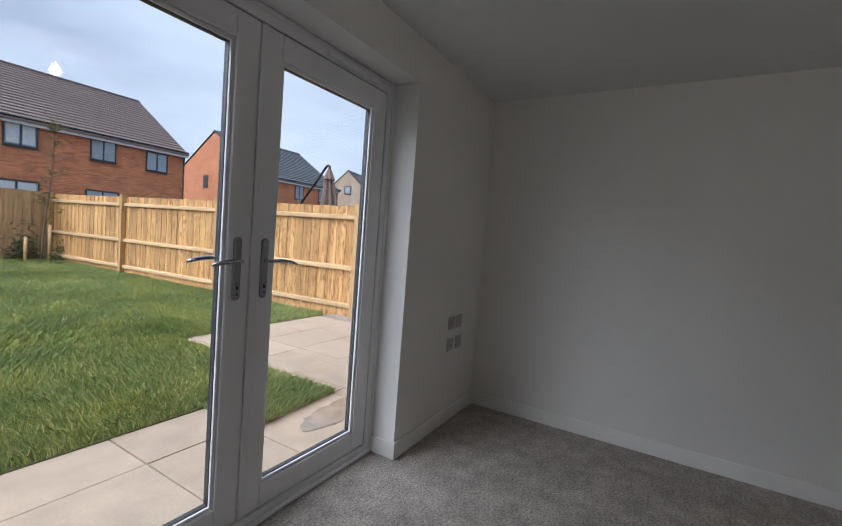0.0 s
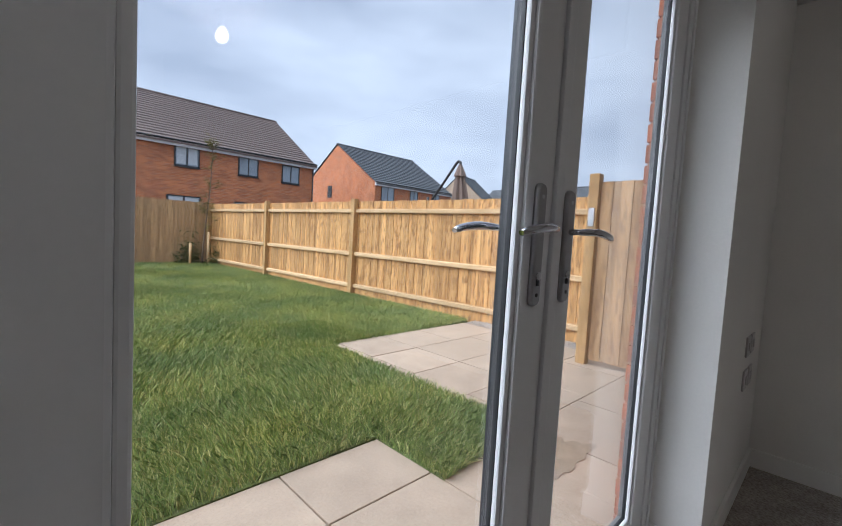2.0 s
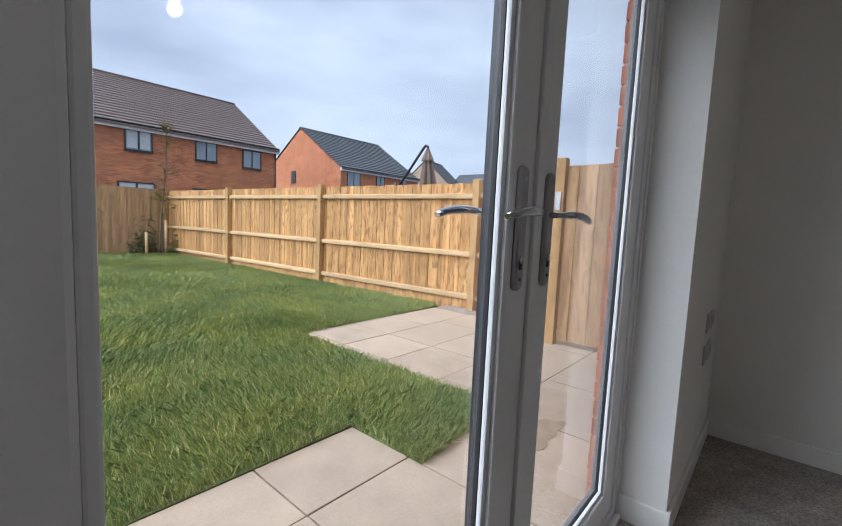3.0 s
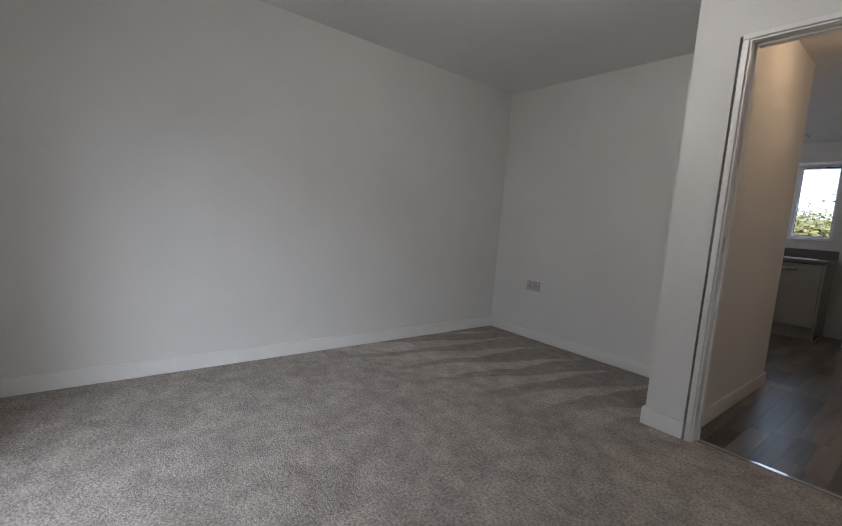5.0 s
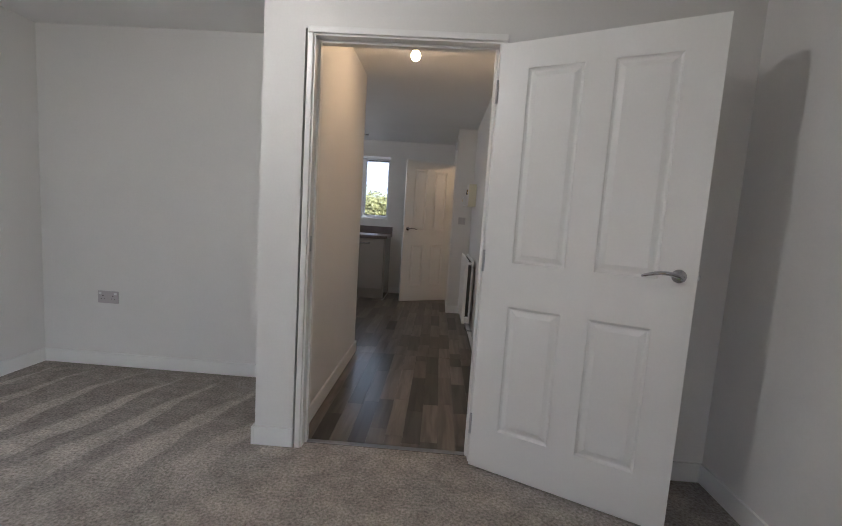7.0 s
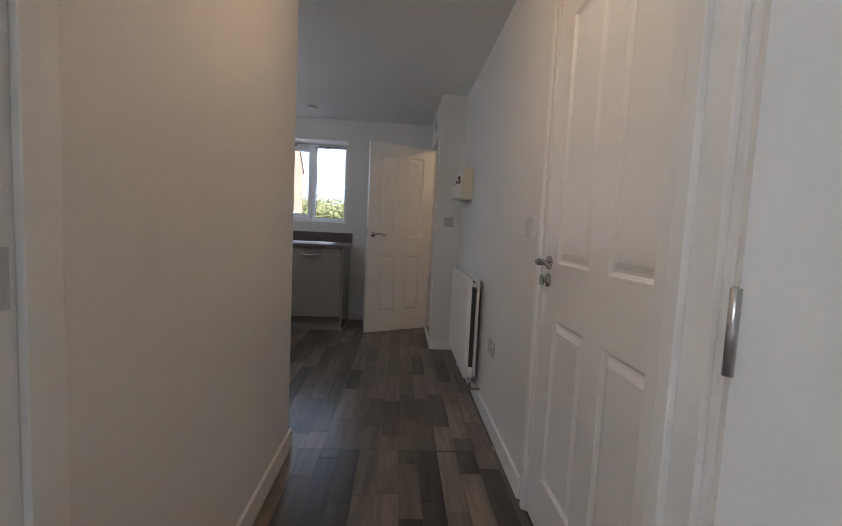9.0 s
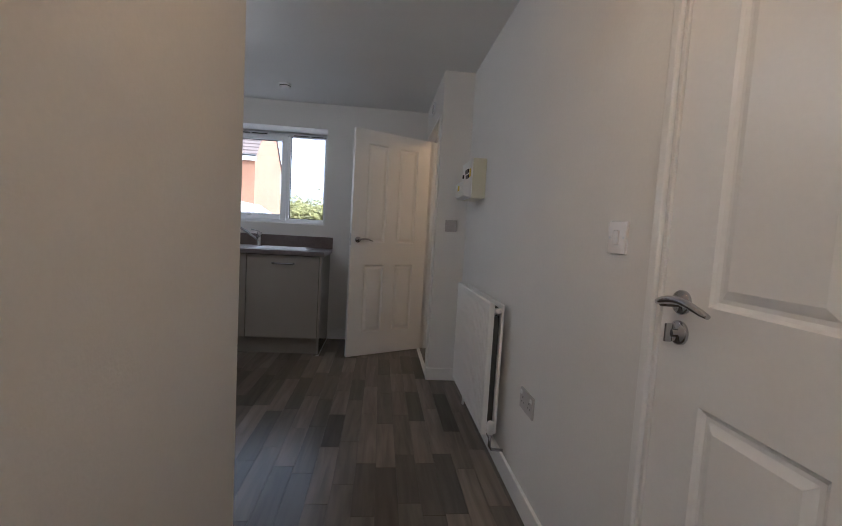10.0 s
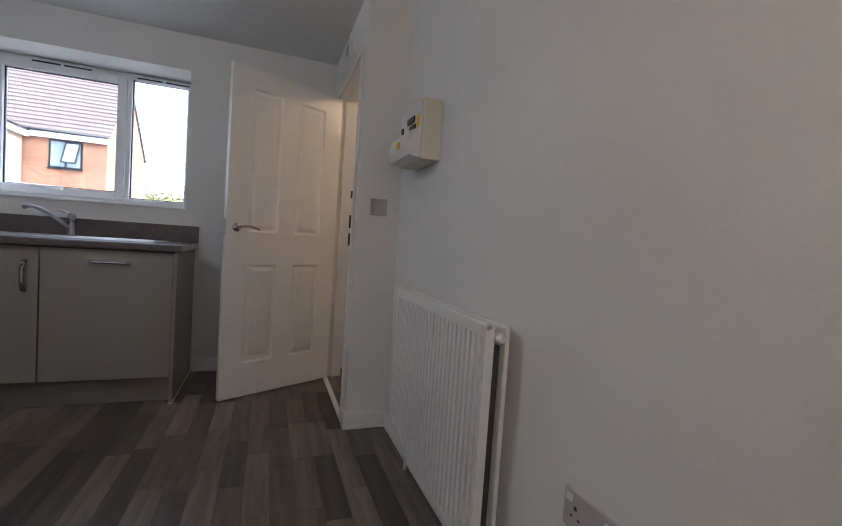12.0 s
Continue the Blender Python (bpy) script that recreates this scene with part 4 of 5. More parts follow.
bow_handle(wdoor, (0.365, 0.055, 0.06), (0.365, 0.055, 0.22), (0.026, 0, 0))
wall_unit_b = copy_thing(wall_unit, pose(0.2, 6.265, 1.30))


# ---- outside: ground ----
structure("ground", boxes((-400, 400, -400, -0.33, -1.6, -0.20), (-400, 400, 7.9, 400, -1.6, -0.75), (-400, -0.33, -0.33, 7.9, -1.6, -0.20), (4.46, 400, -0.16, 7.9, -1.6, -0.20)), SOIL, "bare ground around the houses", "ground")
PAVE = mat("pale_block_paving", (0.42, 0.37, 0.32), 0.85, vary=0.15, scale=2, bump=0.3, bump_scale=50, fine=0.12, fine_scale=18)
ROAD = mat("grey_asphalt", (0.13, 0.13, 0.135), 0.9, vary=0.12, scale=1.5, bump=0.4, bump_scale=90, fine=0.2, fine_scale=60)
# unseen pale paving, added as a reflector that brightens the kitchen
structure("pavement_bounce", boxes((-30, 30, 7.95, 13.2, -0.8, -0.62), (-30, 30, 19.5, 23.0, -0.8, -0.62)), PAVE, "unseen pale block paving, added to bounce daylight into the kitchen", "pavement")
structure("road", boxes((-60, 60, 13.2, 19.5, -0.8, -0.73)), ROAD, "grey asphalt street", "road")
lawn_outline = [(-1.62, -13.45), (-1.98, -3.48), (0.36, -3.41), (0.40, -1.08), (1.235, -1.03), (1.235, -1.575), (7.5, -1.50), (7.5, -13.45)]
structure("lawn_bed", prism(lawn_outline, 0.1, Matrix.Translation((0, 0, -0.19))), TURF, "turf bed of the lawn", "lawn")
structure("patio_bed", boxes((-2.2, 0.36, -3.41, -0.33, -0.2, GROUND - 0.012), (0.36, 1.235, -1.06, -0.33, -0.2, GROUND - 0.012), (1.235, 7.5, -1.54, -0.33, -0.2, GROUND - 0.012)), JOINT, "sandy bed under the paving", "paving bed")

WET = mat("wet_stone", (0.33, 0.26, 0.19), 0.1, vary=0.25, scale=7, fine=0.05)
puddle = thing("puddle", "shallow wet patch drying on the paving", "puddle", pose(0.62, -0.80, GROUND + 0.0035))
edge_r = random.Random(3)
rim = [(0.36 * math.cos(a) * (1 + 0.25 * math.sin(3 * a + 1)) * edge_r.uniform(0.86, 1.1), 0.17 * math.sin(a) * (1 + 0.2 * math.cos(2 * a)) * edge_r.uniform(0.86, 1.1)) for a in [2 * math.pi * k / 36 for k in range(36)]]
part("wet_film", prism(rim, 0.0015), WET, puddle)

# ---- fences ----
FX, FYN, LEAN = -2.20, -3.03, 3.45           # a point on the side fence and its lean
SPAN = 3.32
# local frame: x towards the back (-y), y is towards the neighbour
side = Matrix.Translation((FX, FYN, GROUND)) @ Matrix(((math.sin(radians(LEAN)), -math.cos(radians(LEAN)), 0, 0), (-math.cos(radians(LEAN)), -math.sin(radians(LEAN)), 0, 0), (0, 0, 1, 0), (0, 0, 0, 1)))


def fence(name, label, m, posts, start, end, board_mat, top, rails=True):
    """Close-board fence: posts, arris rails on the near side and overlapping upright boards; local x along, near side towards -y."""
    root = thing(name, label, "fence", m)
    if rails:
        for x in posts:
            part("post", boxes((x - 0.05, x + 0.05, -0.10, 0.0, -0.1, top + 0.04), bevel=0.006), POST, root)
        edges = [start] + [x for x in posts if start < x < end] + [end]
        for a, b in zip(edges, edges[1:]):
            for z in (0.17, 0.78, top - 0.18):
                rail = prism([(-0.05, z - 0.026), (-0.044, z - 0.04), (0.0, z - 0.04), (0.0, z + 0.036), (-0.044, z + 0.03), (-0.05, z + 0.022)], b - a - 0.10, Matrix(((0, 0, 1, a + 0.05), (1, 0, 0, 0), (0, 1, 0, 0), (0, 0, 0, 1))))
                part("rail", rail, RAIL, root)
            part("gravel_board", boxes((a + 0.02, b - 0.02, 0.0, 0.022, -0.08, 0.13), bevel=0.003), board_mat, root)
    return root


TOP = 1.78
side_fence = fence("side_fence", "new golden softwood close-board fence with posts and rails", side, [0.0, SPAN, 2 * SPAN, 3 * SPAN + 0.1], -1.75, 3 * SPAN + 0.1, FENCE, TOP)
back_fence = fence("back_fence", "older browner close-board fence across the bottom of the garden", pose(-1.7, -13.15, GROUND, 0, 0, 0), [], 0, 9, OLDFENCE, TOP, rails=False)
gate = thing("side_gate", "softwood side gate beside a tall post with a latch", "gate", pose(-1.40, -1.53, GROUND, 0, 0, 90))
part("post", boxes((-0.05, 0.05, -0.05, 0.05, -0.1, 1.90), bevel=0.006), POST, gate)
part("latch", boxes((-0.03, 0.03, -0.062, -0.05, 1.38, 1.56), bevel=0.003), PLATE, gate, "galvanised latch plate")
part("brace", boxes((0.06, 0.96, 0.03, 0.06, 0.25, 0.36)), RAIL, gate)
part("brace", boxes((0.06, 0.96, 0.03, 0.06, 1.4, 1.5)), RAIL, gate)


# ---- planting ----
def leaf_cloud(n, seed, place, size):
    """Many small leaf blades at places that place(rng) gives."""
    rng = random.Random(seed)
    bm = bmesh.new()
    for _ in range(n):
        c = Vector(place(rng))
        a = Vector((rng.gauss(0, 1), rng.gauss(0, 1), rng.gauss(0, 0.6))).normalized()
        b = a.orthogonal().normalized()
        s = size * rng.uniform(0.6, 1.3)
        bm.faces.new([bm.verts.new(c + v) for v in (-a * s, b * s * 0.35, a * s, -b * s * 0.35)])
    return bm


tree = thing("sapling", "thin young tree with sparse small leaves tied to a stake", "tree", pose(-1.27, -12.75, GROUND))
trunk = [(0.02 * math.sin(z * 2.1) - 0.07 * z, 0.015 * math.sin(z * 1.3), z) for z in [0.25 * k for k in range(17)]]
part("trunk", tube(trunk, [0.028 - 0.0015 * k for k in range(17)], 8), BARK, tree)
rng = random.Random(4)
limbs = []
for k in range(46):
    z = rng.uniform(0.9, 3.6)
    a = rng.uniform(0, 6.28)
    r = rng.uniform(0.12, 0.34) * (1.2 - 0.25 * abs(z - 1.9))
    p0 = Vector((-0.07 * z, 0, z))
    p1 = p0 + Vector((math.cos(a) * r, math.sin(a) * r, rng.uniform(0.08, 0.3)))
    limbs.append((p0, p1))
    part("limb", tube([p0, p0.lerp(p1, 0.5) + Vector((0, 0, 0.02)), p1], [0.006, 0.004, 0.002], 5), BARK, tree)


def on_limb(r):
    p0, p1 = r.choice(limbs)
    return p0.lerp(p1, r.uniform(0.2, 1.1)) + Vector((r.gauss(0, 0.035), r.gauss(0, 0.035), r.gauss(0, 0.035)))


part("crown", leaf_cloud(640, 5, on_limb, 0.038), LEAF, tree)
for x, z in ((0.61, 0.62), (0.13, 0.95)):
    stake = thing("stake", "short pale round tree stake", "stake", pose(-1.55 + x, -12.75 + 0.05, GROUND), group="tree stakes")
    part("pole", tube([(0, 0, -0.1), (0, 0, z)], 0.035, 10), RAIL, stake)
for x, y, r, n, h in ((-1.68, -12.5, 0.30, 520, 0.5), (-1.1, -12.95, 0.34, 420, 0.75), (-0.8, -12.95, 0.24, 260, 0.5)):
    bush = thing("shrub", "small ragged green shrub at the foot of the fence", "shrub", pose(x, y, GROUND), group="shrubs")
    part("foliage", leaf_cloud(n, int(x * -100), lambda q: (q.gauss(0, r * 0.45), q.gauss(0, r * 0.3), abs(q.gauss(0.3, 0.5)) * h), 0.045), SHRUB, bush)
    part("stems", tube([(0, 0, -0.02), (0.02, 0, h * 0.6)], [0.012, 0.004], 6), BARK, bush)

# ---- neighbour's parasol ----
par = thing("cantilever_parasol", "folded taupe cantilever parasol behind the fence", "parasol", pose(-4.5, -6.2, -0.2))
part("mast", tube([(0, -0.72, 0), (0, -0.72, 2.25)], 0.032, 10), BLACK, par)
part("arm", tube([(0, -0.74, 2.0), (0, -0.29, 2.5), (0, 0.14, 3.0), (0, 0.19, 3.03), (0, 0.23, 3.0)], [0.028, 0.03, 0.03, 0.03, 0.025], 10), BLACK, par)


def folded(profile, pleat):
    """A pleated sleeve of folded canvas; rows of height, radius and shift along y."""
    bm, prev = bmesh.new(), None
    for z, r, y in profile:
        ring = [bm.verts.new((r * (1 + pleat * math.cos(7 * a)) * math.cos(a), y + r * (1 + pleat * math.cos(7 * a)) * math.sin(a), z)) for a in [2 * math.pi * k / 56 for k in range(56)]]
        if prev:
            for k in range(56):
                bm.faces.new((prev[k], prev[(k + 1) % 56], ring[(k + 1) % 56], ring[k]))
        prev = ring
    bmesh.ops.recalc_face_normals(bm, faces=bm.faces)
    return bm


canopy = part("canopy", folded([(2.85, 0.03, 0.25), (2.72, 0.08, 0.26), (2.6, 0.10, 0.27), (2.4, 0.13, 0.29), (2.12, 0.165, 0.31), (1.8, 0.19, 0.33), (1.65, 0.185, 0.33)], 0.28), CANOPY, par, "folded taupe canvas canopy")
part("vent_cap", folded([(2.97, 0.02, 0.25), (2.92, 0.045, 0.25), (2.83, 0.08, 0.255), (2.74, 0.115, 0.26), (2.68, 0.135, 0.262)], 0.14), CANOPY, canopy)
part("hub", lathe([(0.03, 2.92), (0.03, 3.0), (0.01, 3.03)], Matrix.Translation((0, 0.25, 0))), BLACK, par)
part("base_plate", boxes((-0.4, 0.4, -1.1, -0.3, 0, 0.08)), BLACK, par)


# ---- houses ----
def far_window(root, x, z, w, h, lights=2, sky_panel=False):
    """A window in the local front face y = 0 of a house, x and z its lower corner."""
    win = part("window", picture_frame(x, x + w, z, z + h, 0.06, -0.045, 0.04, 0.0), ANTHRACITE, root, "dark grey window frame")
    for k in range(lights):
        a, b = x + 0.05 + k * (w - 0.1) / lights, x + 0.05 + (k + 1) * (w - 0.1) / lights
        part("pane", boxes((a, b, -0.025, -0.004, z + 0.05, z + h - 0.05)), WINDOW_DARK, win)
        if k:
            part("mullion", boxes((a - 0.035, a + 0.035, -0.036, -0.003, z + 0.06, z + h - 0.06)), ANTHRACITE, win)
        # added pale panel over the glass, painted sky reflection
        if sky_panel:
            part("sky_panel", boxes((a + 0.06, b - 0.06, -0.031, -0.0255, z + 0.12, z + h - 0.1)), SKY_SHEEN, win)
    part("sill", boxes((x - 0.03, x + w + 0.03, -0.08, 0.0, z - 0.05, z)), ANTHRACITE, win)
    return win


def house(name, label, m, length, depth, eaves, rise, wall, tile, windows, base=-1.0, courses=18):
    """A gabled house: front wall at local y = 0 that looks to -y, ridge along x."""
    root = thing(name, label, "house", m)
    bm = prism([(0, base), (depth, base), (depth, eaves), (depth / 2, eaves + rise), (0, eaves)], length, Matrix(((0, 0, 1, 0), (1, 0, 0, 0), (0, 1, 0, 0), (0, 0, 0, 1))))
    part("wall", bm, wall, root)
    bm = bmesh.new()
    over = 0.08
    for s in (0, 1):
        for k in range(courses):
            u0, u1 = -0.05 + 1.05 * k / courses, -0.05 + 1.05 * (k + 1) / courses
            def at(x, u, lift):
                y = u * depth / 2 if not s else depth - u * depth / 2
                return bm.verts.new((x, y, eaves + u * rise + lift))
            a, b, c, d = at(-over, u0, 0.13), at(length + over, u0, 0.13), at(length + over, u1, 0.075), at(-over, u1, 0.075)
            e, f = at(-over, u0, 0.05), at(length + over, u0, 0.05)
            bm.faces.new((a, b, c, d) if not s else (d, c, b, a)), bm.faces.new((e, f, b, a) if not s else (a, b, f, e))
    part("roof", bm, tile, root)
    part("ridge", tube([(-over, depth / 2, eaves + rise + 0.08), (length + over, depth / 2, eaves + rise + 0.08)], 0.10, 8), tile, root)
    part("fascia", boxes((-over, length + over, -0.2, -0.05, eaves - 0.22, eaves + 0.02)), FASCIA, root, "white fascia board")
    part("gutter", tube([(-over, -0.22, eaves + 0.05), (length + over, -0.22, eaves + 0.05)], 0.045, 8), BLACK, root, "black gutter")
    part("verge", boxes((0, 0.04, -0.1, 0.0, eaves - 0.3, eaves)), BLACK, root)
    for row in windows:
        far_window(root, *row)
    return root


# rear terrace: its front looks to +y, so local x runs towards -x
rear = Matrix.Translation((7.0, -22.5, 0)) @ Matrix.Rotation(radians(180), 4, "Z")
terrace = house("terrace_house", "long red brick terrace with a brown tiled roof", rear, 17.4, 10.8, 4.92, 3.32, BRICK, TILE_BROWN,
                [(9.95, 3.80, 1.12, 1.02, 2, True), (12.95, 3.76, 1.07, 1.0), (15.38, 3.68, 1.08, 1.0), (9.65, 1.1, 1.5, 1.3, 2, True), (12.8, 1.1, 1.4, 1.25), (6.2, 3.8, 1.1, 1.0), (3.2, 3.8, 1.1, 1.0)], courses=20)
part("downpipe", tube([(17.3, -0.1, -1), (17.3, -0.1, 4.9)], 0.04, 8), BLACK, terrace)
side_rear = Matrix.Translation((-17.0, -24.9, 0)) @ Matrix.Rotation(radians(180), 4, "Z")
second = house("detached_house", "red brick house with a grey tiled roof, gable towards the garden", side_rear, 8.6, 10.6, 4.93, 3.35, BRICK, TILE_GREY,
               [(0.6, 3.6, 1.3, 1.15), (3.6, 3.6, 0.9, 1.15), (6.2, 3.6, 0.9, 1.15)], courses=20)
part("gable_window", boxes((-0.04, 0.02, 5.9, 6.5, 3.95, 4.95)), ANTHRACITE, second, "narrow dark gable window")
part("gable_pane", boxes((-0.05, -0.03, 5.98, 6.42, 4.03, 4.87)), BLACK, second)
third = house("buff_house", "buff brick house with a grey roof, far off", pose(-35.93, -28.62, 0, 0, 0, 195), 4.8, 7.2, 5.15, 3.25, TAN, TILE_GREY, [(1.0, 2.6, 1.0, 1.0)])
part("gable_window", boxes((-0.06, 0.02, 3.05, 3.9, 5.7, 6.7)), ANTHRACITE, third, "small dark gable window")
part("gable_pane", boxes((-0.08, -0.05, 3.17, 3.78, 5.82, 6.58)), WINDOW_DARK, third)
house("grey_roofed_house", "house with a low grey roof, far off", pose(-41.0, -34.0, 0, 0, 0, 90), 20.0, 7.0, 5.1, 2.6, TAN, TILE_GREY, [])
# street side
street = house("street_house", "orange brick house with a brown tiled roof across the street", pose(-9.5, 26.0, 0), 5.35, 5.6, 4.55, 3.1, BRICK_B, TILE_BROWN, [(3.35, 3.15, 1.15, 1.15, 2)], courses=16)
sash = part("open_sash", picture_frame(0, 0.53, -1.02, 0, 0.06, -0.02, 0.02, 0.0), ANTHRACITE, street, "open dark top-hung sash")
sash.matrix_basis = pose(3.92, -0.06, 4.24, -28, 0, 0)
part("pane", boxes((0.055, 0.475, -0.006, 0.006, -0.965, -0.055)), WINDOW_DARK, sash)
wing = house("neighbour_wing", "buff rendered wing with a brown roof and a black downpipe", pose(-7.0, 23.0, 0, 0, 0, 90), 2.9, 8.0, 4.5, 2.9, TAN, TILE_BROWN, [], courses=16)
part("downpipe", tube([(0.3, -0.1, -1), (0.3, -0.1, 4.4)], 0.05, 8), BLACK, wing)
van = thing("van", "parked white van, its roof showing above the sill", "van", pose(-1.9, 15.0, -0.73))
VANPAINT = mat("white_van_paint", (0.85, 0.85, 0.86), 0.2, vary=0.02)
body = prism([(-2.6, 0.5), (2.2, 0.5), (2.6, 0.6), (2.7, 1.1), (1.9, 1.35), (1.2, 2.05), (0.6, 2.42), (-2.3, 2.48), (-2.6, 2.3)], 1.9, Matrix(((1, 0, 0, 0), (0, 0, 1, 0), (0, 1, 0, 0), (0, 0, 0, 1))))
part("body", body, VANPAINT, van)
part("windscreen", prism([(1.92, 1.37), (1.22, 2.04), (1.24, 2.06), (1.96, 1.38)], 1.7, Matrix(((1, 0, 0, 0), (0, 0, 1, 0.1), (0, 1, 0, 0), (0, 0, 0, 1)))), WINDOW_DARK, van)
for x in (-1.7, 1.8):
    for y in (-0.02, 1.72):
        w = part("wheel", lathe([(0.36, 0), (0.36, 0.2), (0.3, 0.21)], Matrix.Translation((x, y + 0.2, 0.36)) @ Matrix.Rotation(radians(90), 4, "X")), BLACK, van)
        part("rim", lathe([(0.2, 0), (0.2, 0.215), (0.1, 0.22)], Matrix.Translation((x, y + 0.2, 0.36)) @ Matrix.Rotation(radians(90), 4, "X")), STEEL, w)
for x, y, r, z in ((-2.6, 38, 2.6, 3.4), (0.6, 40, 2.9, 3.8), (3.6, 42, 3.0, 4.2), (7.5, 41, 2.8, 3.9), (-6.5, 46, 2.8, 4.2)):
    far = thing("tree", "rounded bushy tree across the street", "tree", pose(x, y, -0.75), group="street trees")
    part("trunk", tube([(0, 0, 0), (0.1, 0, z * 0.5)], [0.16, 0.09], 8), BARK, far)
    part("crown", leaf_cloud(5200, int(x * 10 + 99), lambda q: (q.gauss(0, r * 0.42), q.gauss(0, r * 0.42), z * 0.55 + abs(q.gauss(0, z * 0.22))), 0.19), FARLEAF, far)


# ---- pieces: paving, boards, planks, grass ----
rng = random.Random(11)
patio = thing("pavement_patio", "buff riven paving slabs with a wet patch", "paving", kind="structure")


def slab_row(y0, y1, x_start, x_end, lengths):
    x, k = x_start, 0
    while x < x_end - 0.05:
        x1 = min(x + lengths[k % len(lengths)], x_end)
        bm = boxes((x + 0.004, x1 - 0.004, y0 + 0.004, y1 - 0.004, -0.05, 0), bevel=0.004)
        ob = part("slab", bm, SLAB, patio)
        ob.location = (0, 0, GROUND + rng.uniform(-0.002, 0.002))
        x, k = x1, k + 1


Y = -3.45
for n, lengths in enumerate(((0.9, 0.6, 0.6, 0.9), (0.6, 0.9, 0.6, 0.6), (0.9, 0.6, 0.9), (0.6, 0.6, 0.9, 0.6))):
    slab_row(Y, Y + 0.59, -1.85, 0.36, lengths)
    Y += 0.59
slab_row(-1.09, -0.34, -1.85, 1.235, (0.6, 0.9, 0.75, 0.84))
slab_row(-1.56, -1.12, 1.235, 7.4, (0.6, 0.6, 0.9))
slab_row(-1.12, -0.34, 1.235, 7.4, (0.6, 0.6, 0.9, 0.6))
tagged(new("gravel_strip", mesh_of("gravel_strip", boxes((-2.25, -1.86, -3.5, -0.4, -0.2, GROUND - 0.02)), GRAVEL)), "strip of brown gravel along the fence", "gravel", kind="stuff")

stone_r = random.Random(21)
pebbles = bmesh.new()
for _ in range(2600):
    c = Vector((stone_r.uniform(-2.2, -1.88), stone_r.uniform(-3.45, -0.5), GROUND - 0.018 + stone_r.uniform(0, 0.012)))
    a = stone_r.uniform(0.007, 0.019)
    turn_z = Matrix.Rotation(stone_r.uniform(0, 6.28), 3, "Z")
    sx, sy, sz = a * stone_r.uniform(0.8, 1.4), a * stone_r.uniform(0.6, 1.1), a * stone_r.uniform(0.5, 0.8)
    ring = [pebbles.verts.new(c + turn_z @ Vector((sx * math.cos(k), sy * math.sin(k), 0))) for k in (0, 1.1, 2.2, 3.2, 4.2, 5.3)]
    tip = pebbles.verts.new(c + Vector((sx * 0.15, 0, sz)))
    for k in range(6):
        pebbles.faces.new((ring[k], ring[(k + 1) % 6], tip))
tagged(new("gravel_stones", mesh_of("gravel_stones", pebbles, STONE)), "loose brown and grey pebbles along the fence", "gravel", kind="stuff")

# bricks that return beside the garden doors, a course every 75 mm
brick_whole = mesh_of("brick", boxes((-0.215, 0.0, -0.102, 0.0, 0, 0.065), bevel=0.003), CLAY)
brick_half = mesh_of("brick", boxes((-0.102, 0.0, -0.102, 0.0, 0, 0.065), bevel=0.003), CLAY)
for course in range(34):
    z = GROUND + 0.005 + 0.075 * course
    if z + 0.065 > 2.5:
        break
    for edge_x, s in ((OX0, 1), (OX1, -1)):
        first = 0.215 if course % 2 else 0.102
        for k, shape in enumerate((brick_whole if course % 2 else brick_half, brick_whole)):
            ob = new("brick", shape)
            ob.parent = outer_skin
            w = 0.215 if shape is brick_whole else 0.102
            x = edge_x + s * (0.006 - k * (first + 0.010))
            ob.matrix_basis = pose(x + (0 if s > 0 else w), -0.196 + rng.uniform(-0.0015, 0.0015), z)

BOARD_W = 0.092


def boards(parent, start, end, y, z0, z1, material, name="board"):
    n = int((end - start) / BOARD_W)
    r = random.Random(int(start * 10) + n)
    shapes = []
    for _ in range(5):
        w = 0.112
        bm = boxes((0, w, 0.0, 0.014, z0 + r.uniform(-0.004, 0.004), z1 + r.uniform(-0.008, 0.008)))
        for v in bm.verts:
            if v.co.x > w / 2:
                v.co.y *= 0.5
        shapes.append(mesh_of(name, bm, material))
    for k in range(n):
        ob = new(name, shapes[k % 5])
        ob.parent = parent
        ob.matrix_basis = pose(start + k * BOARD_W, y + (0.006 if k % 2 else 0.0), 0, 0, 0, r.uniform(-1.5, 1.5))


boards(side_fence, -1.75, 3 * SPAN + 0.1, 0.003, 0.12, TOP, FENCE)
boards(back_fence, -0.3, 8.6, -0.02, 0.0, TOP + 0.03, OLDFENCE)
boards(gate, 0.06, 1.12, 0.0, 0.05, 1.82, OLDFENCE)

planks = [mesh_of("plank", boxes((0.0006, 0.0954, 0.0006, w - 0.0006, -0.003, 0.0)), PLANK) for w in (0.38, 0.46, 0.55)]


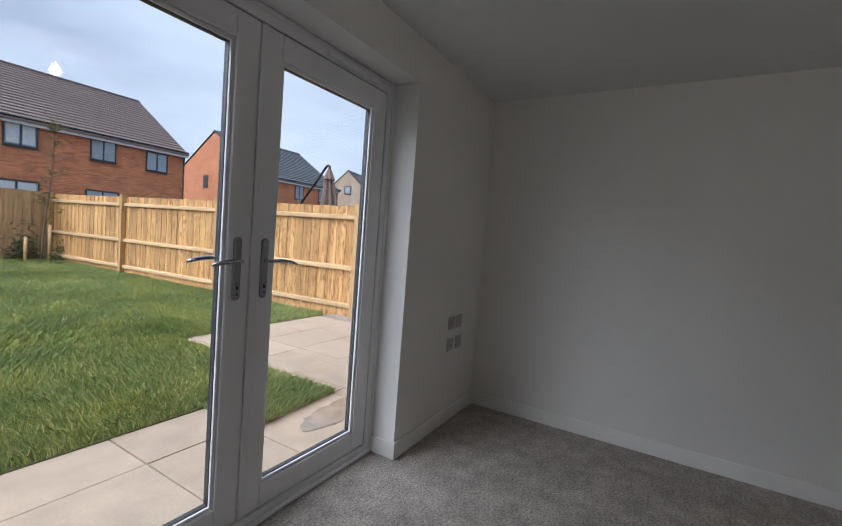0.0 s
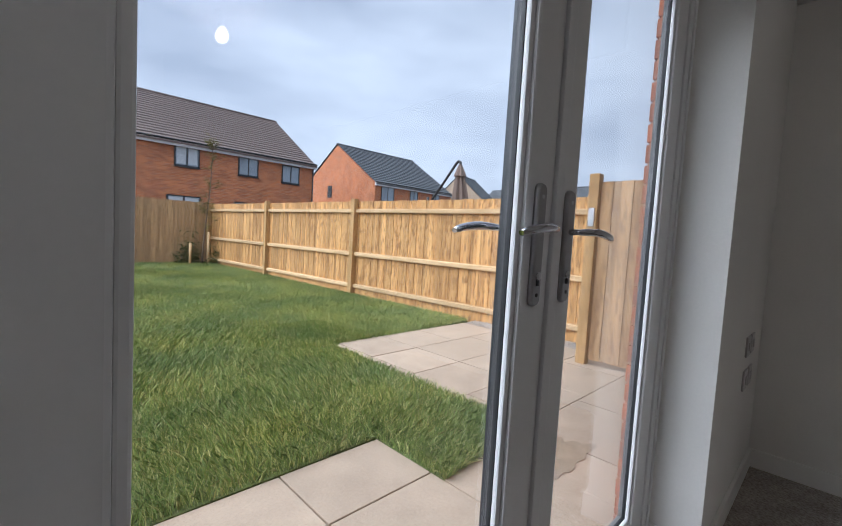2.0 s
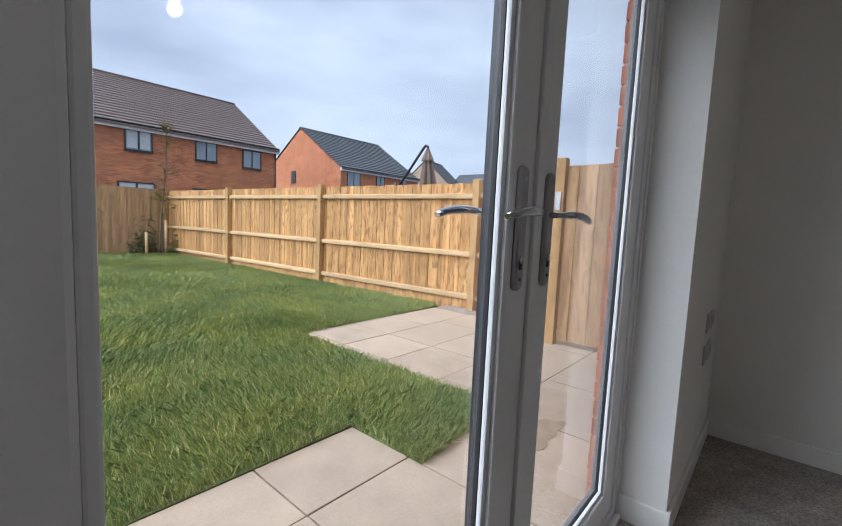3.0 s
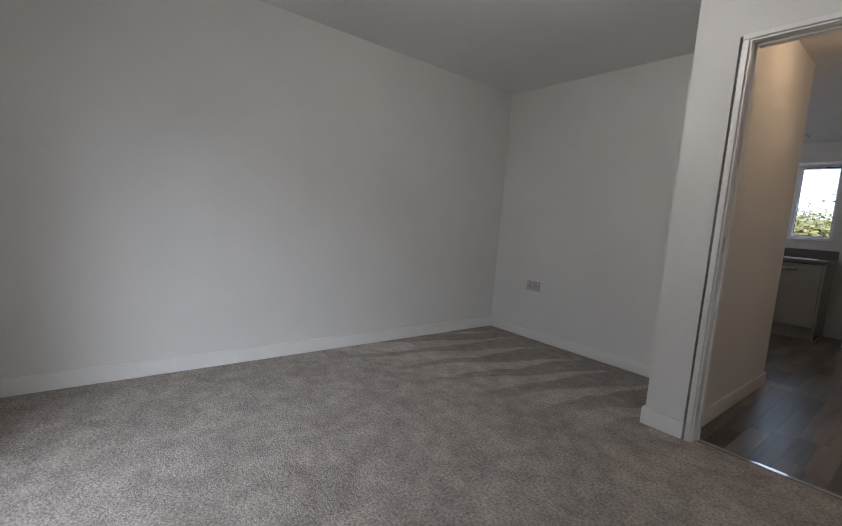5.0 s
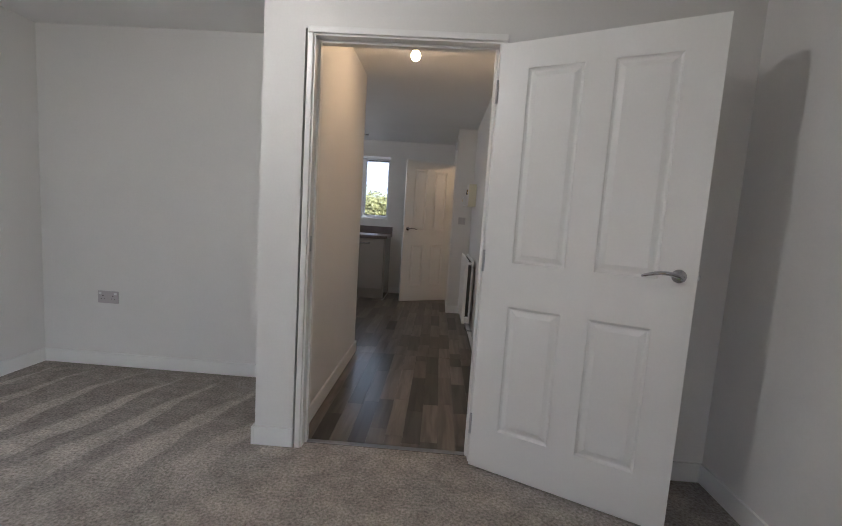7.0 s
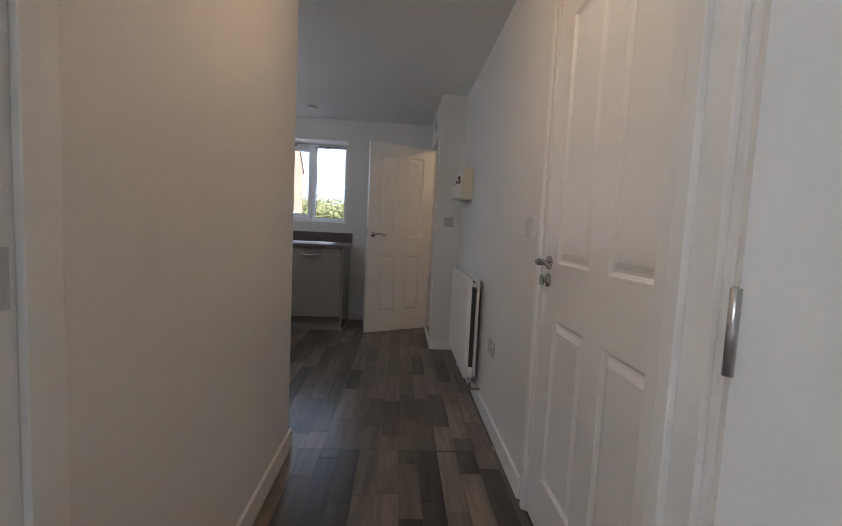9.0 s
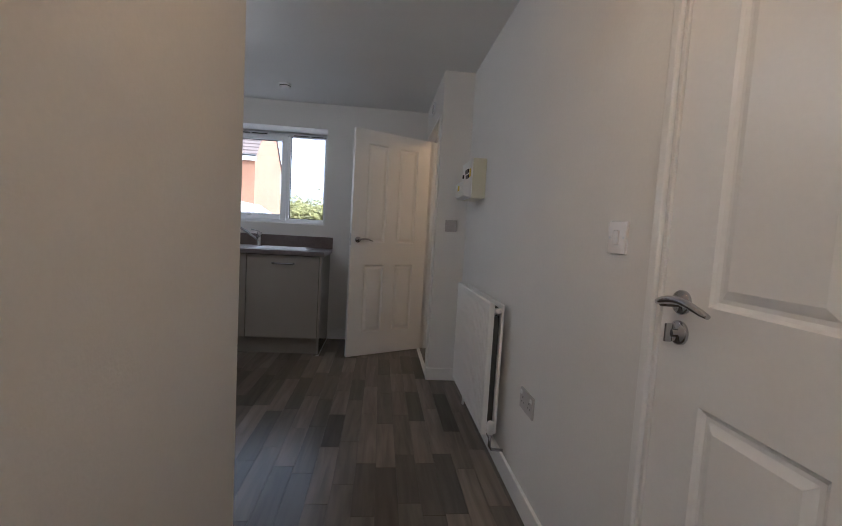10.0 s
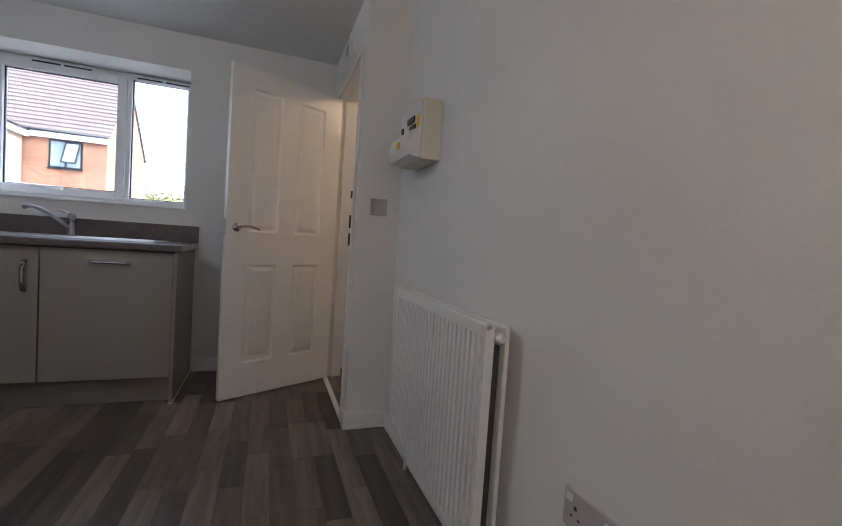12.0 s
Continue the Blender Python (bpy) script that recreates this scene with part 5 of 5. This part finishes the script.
def plank_area(x0, x1, y0, y1, seed):
    r = random.Random(seed)
    x = x0
    while x < x1 - 0.02:
        y = y0 - r.uniform(0.0, 0.5)
        while y < y1:
            k = r.randrange(3)
            w = (0.38, 0.46, 0.55)[k]
            if y + w > y0:
                a, b = max(y, y0), min(y + w, y1)
                xb = min(0.096, x1 - x)
                if a > y or b < y + w or xb < 0.0959:
                    if b - a > 0.01:
                        ob = part("plank", boxes((0.0006, xb - 0.0006, 0.0006, b - a - 0.0006, -0.003, 0.0)), PLANK, floor_hall)
                        ob.location = (x, a, 0)
                else:
                    ob = new("plank", planks[k])
                    ob.parent = floor_hall
                    ob.location = (x, y, 0)
            y += w
        x += 0.096


plank_area(2.09, 3.18, 3.085, 4.56, 3)
plank_area(0.75, 3.18, 4.56, 7.5, 4)
plank_area(3.18, 4.3, 6.48, 7.5, 5)


gen = np.random.default_rng(7)
N = 640000
depth_t = gen.random(N) ** 1.7
gy = -1.03 - depth_t * 12.3
gx = -2.0 + gen.random(N) * 7.5
keep = np.zeros(N, bool)
for (xa, ya), (xb, yb) in zip(lawn_outline, lawn_outline[1:] + lawn_outline[:1]):
    cross = ((ya > gy) != (yb > gy)) & (gx < (xb - xa) * (gy - ya) / (yb - ya + 1e-9) + xa)
    keep ^= cross
gx, gy = gx[keep], gy[keep]
n = len(gx)
flow = np.stack([np.sin(gx * 1.7 + np.sin(gy * 1.1) * 2), np.cos(gy * 1.9 + np.sin(gx * 1.3) * 2)], 1)
lean = gen.normal(0, 1, (n, 2)) * 0.030 + flow * 0.018
clump = np.array([noise.noise((float(x) * 2.3, float(y) * 2.3, 0)) for x, y in zip(gx[::8], gy[::8])]).repeat(8)[:n]
tall = (0.040 + 0.034 * gen.random(n)) * (1.0 + 0.35 * clump)
wide = 0.0008 + 0.0008 * gen.random(n) + 0.00036 * (-gy)
turn = gen.random(n) * 6.283
base = np.stack([gx, gy, np.full(n, GROUND - 0.002)], 1)
off = np.stack([np.cos(turn) * wide, np.sin(turn) * wide, np.zeros(n)], 1)
tip = base + np.stack([lean[:, 0], lean[:, 1], tall], 1)
mid = base + np.stack([lean[:, 0] * 0.35, lean[:, 1] * 0.35, tall * 0.6], 1)
verts = np.stack([base - off, base + off, mid + off * 0.8, tip, mid - off * 0.8], 1).reshape(-1, 3)
me = bpy.data.meshes.new("grass")
me.vertices.add(len(verts)), me.loops.add(5 * n), me.polygons.add(n)
me.vertices.foreach_set("co", verts.ravel())
me.loops.foreach_set("vertex_index", np.arange(5 * n, dtype=np.int32))
me.polygons.foreach_set("loop_start", np.arange(0, 5 * n, 5, dtype=np.int32))
me.update(calc_edges=True)
me.materials.append(GRASS)
tagged(new("grass", me), "short green lawn grass with yellowish blades", "grass", kind="stuff")
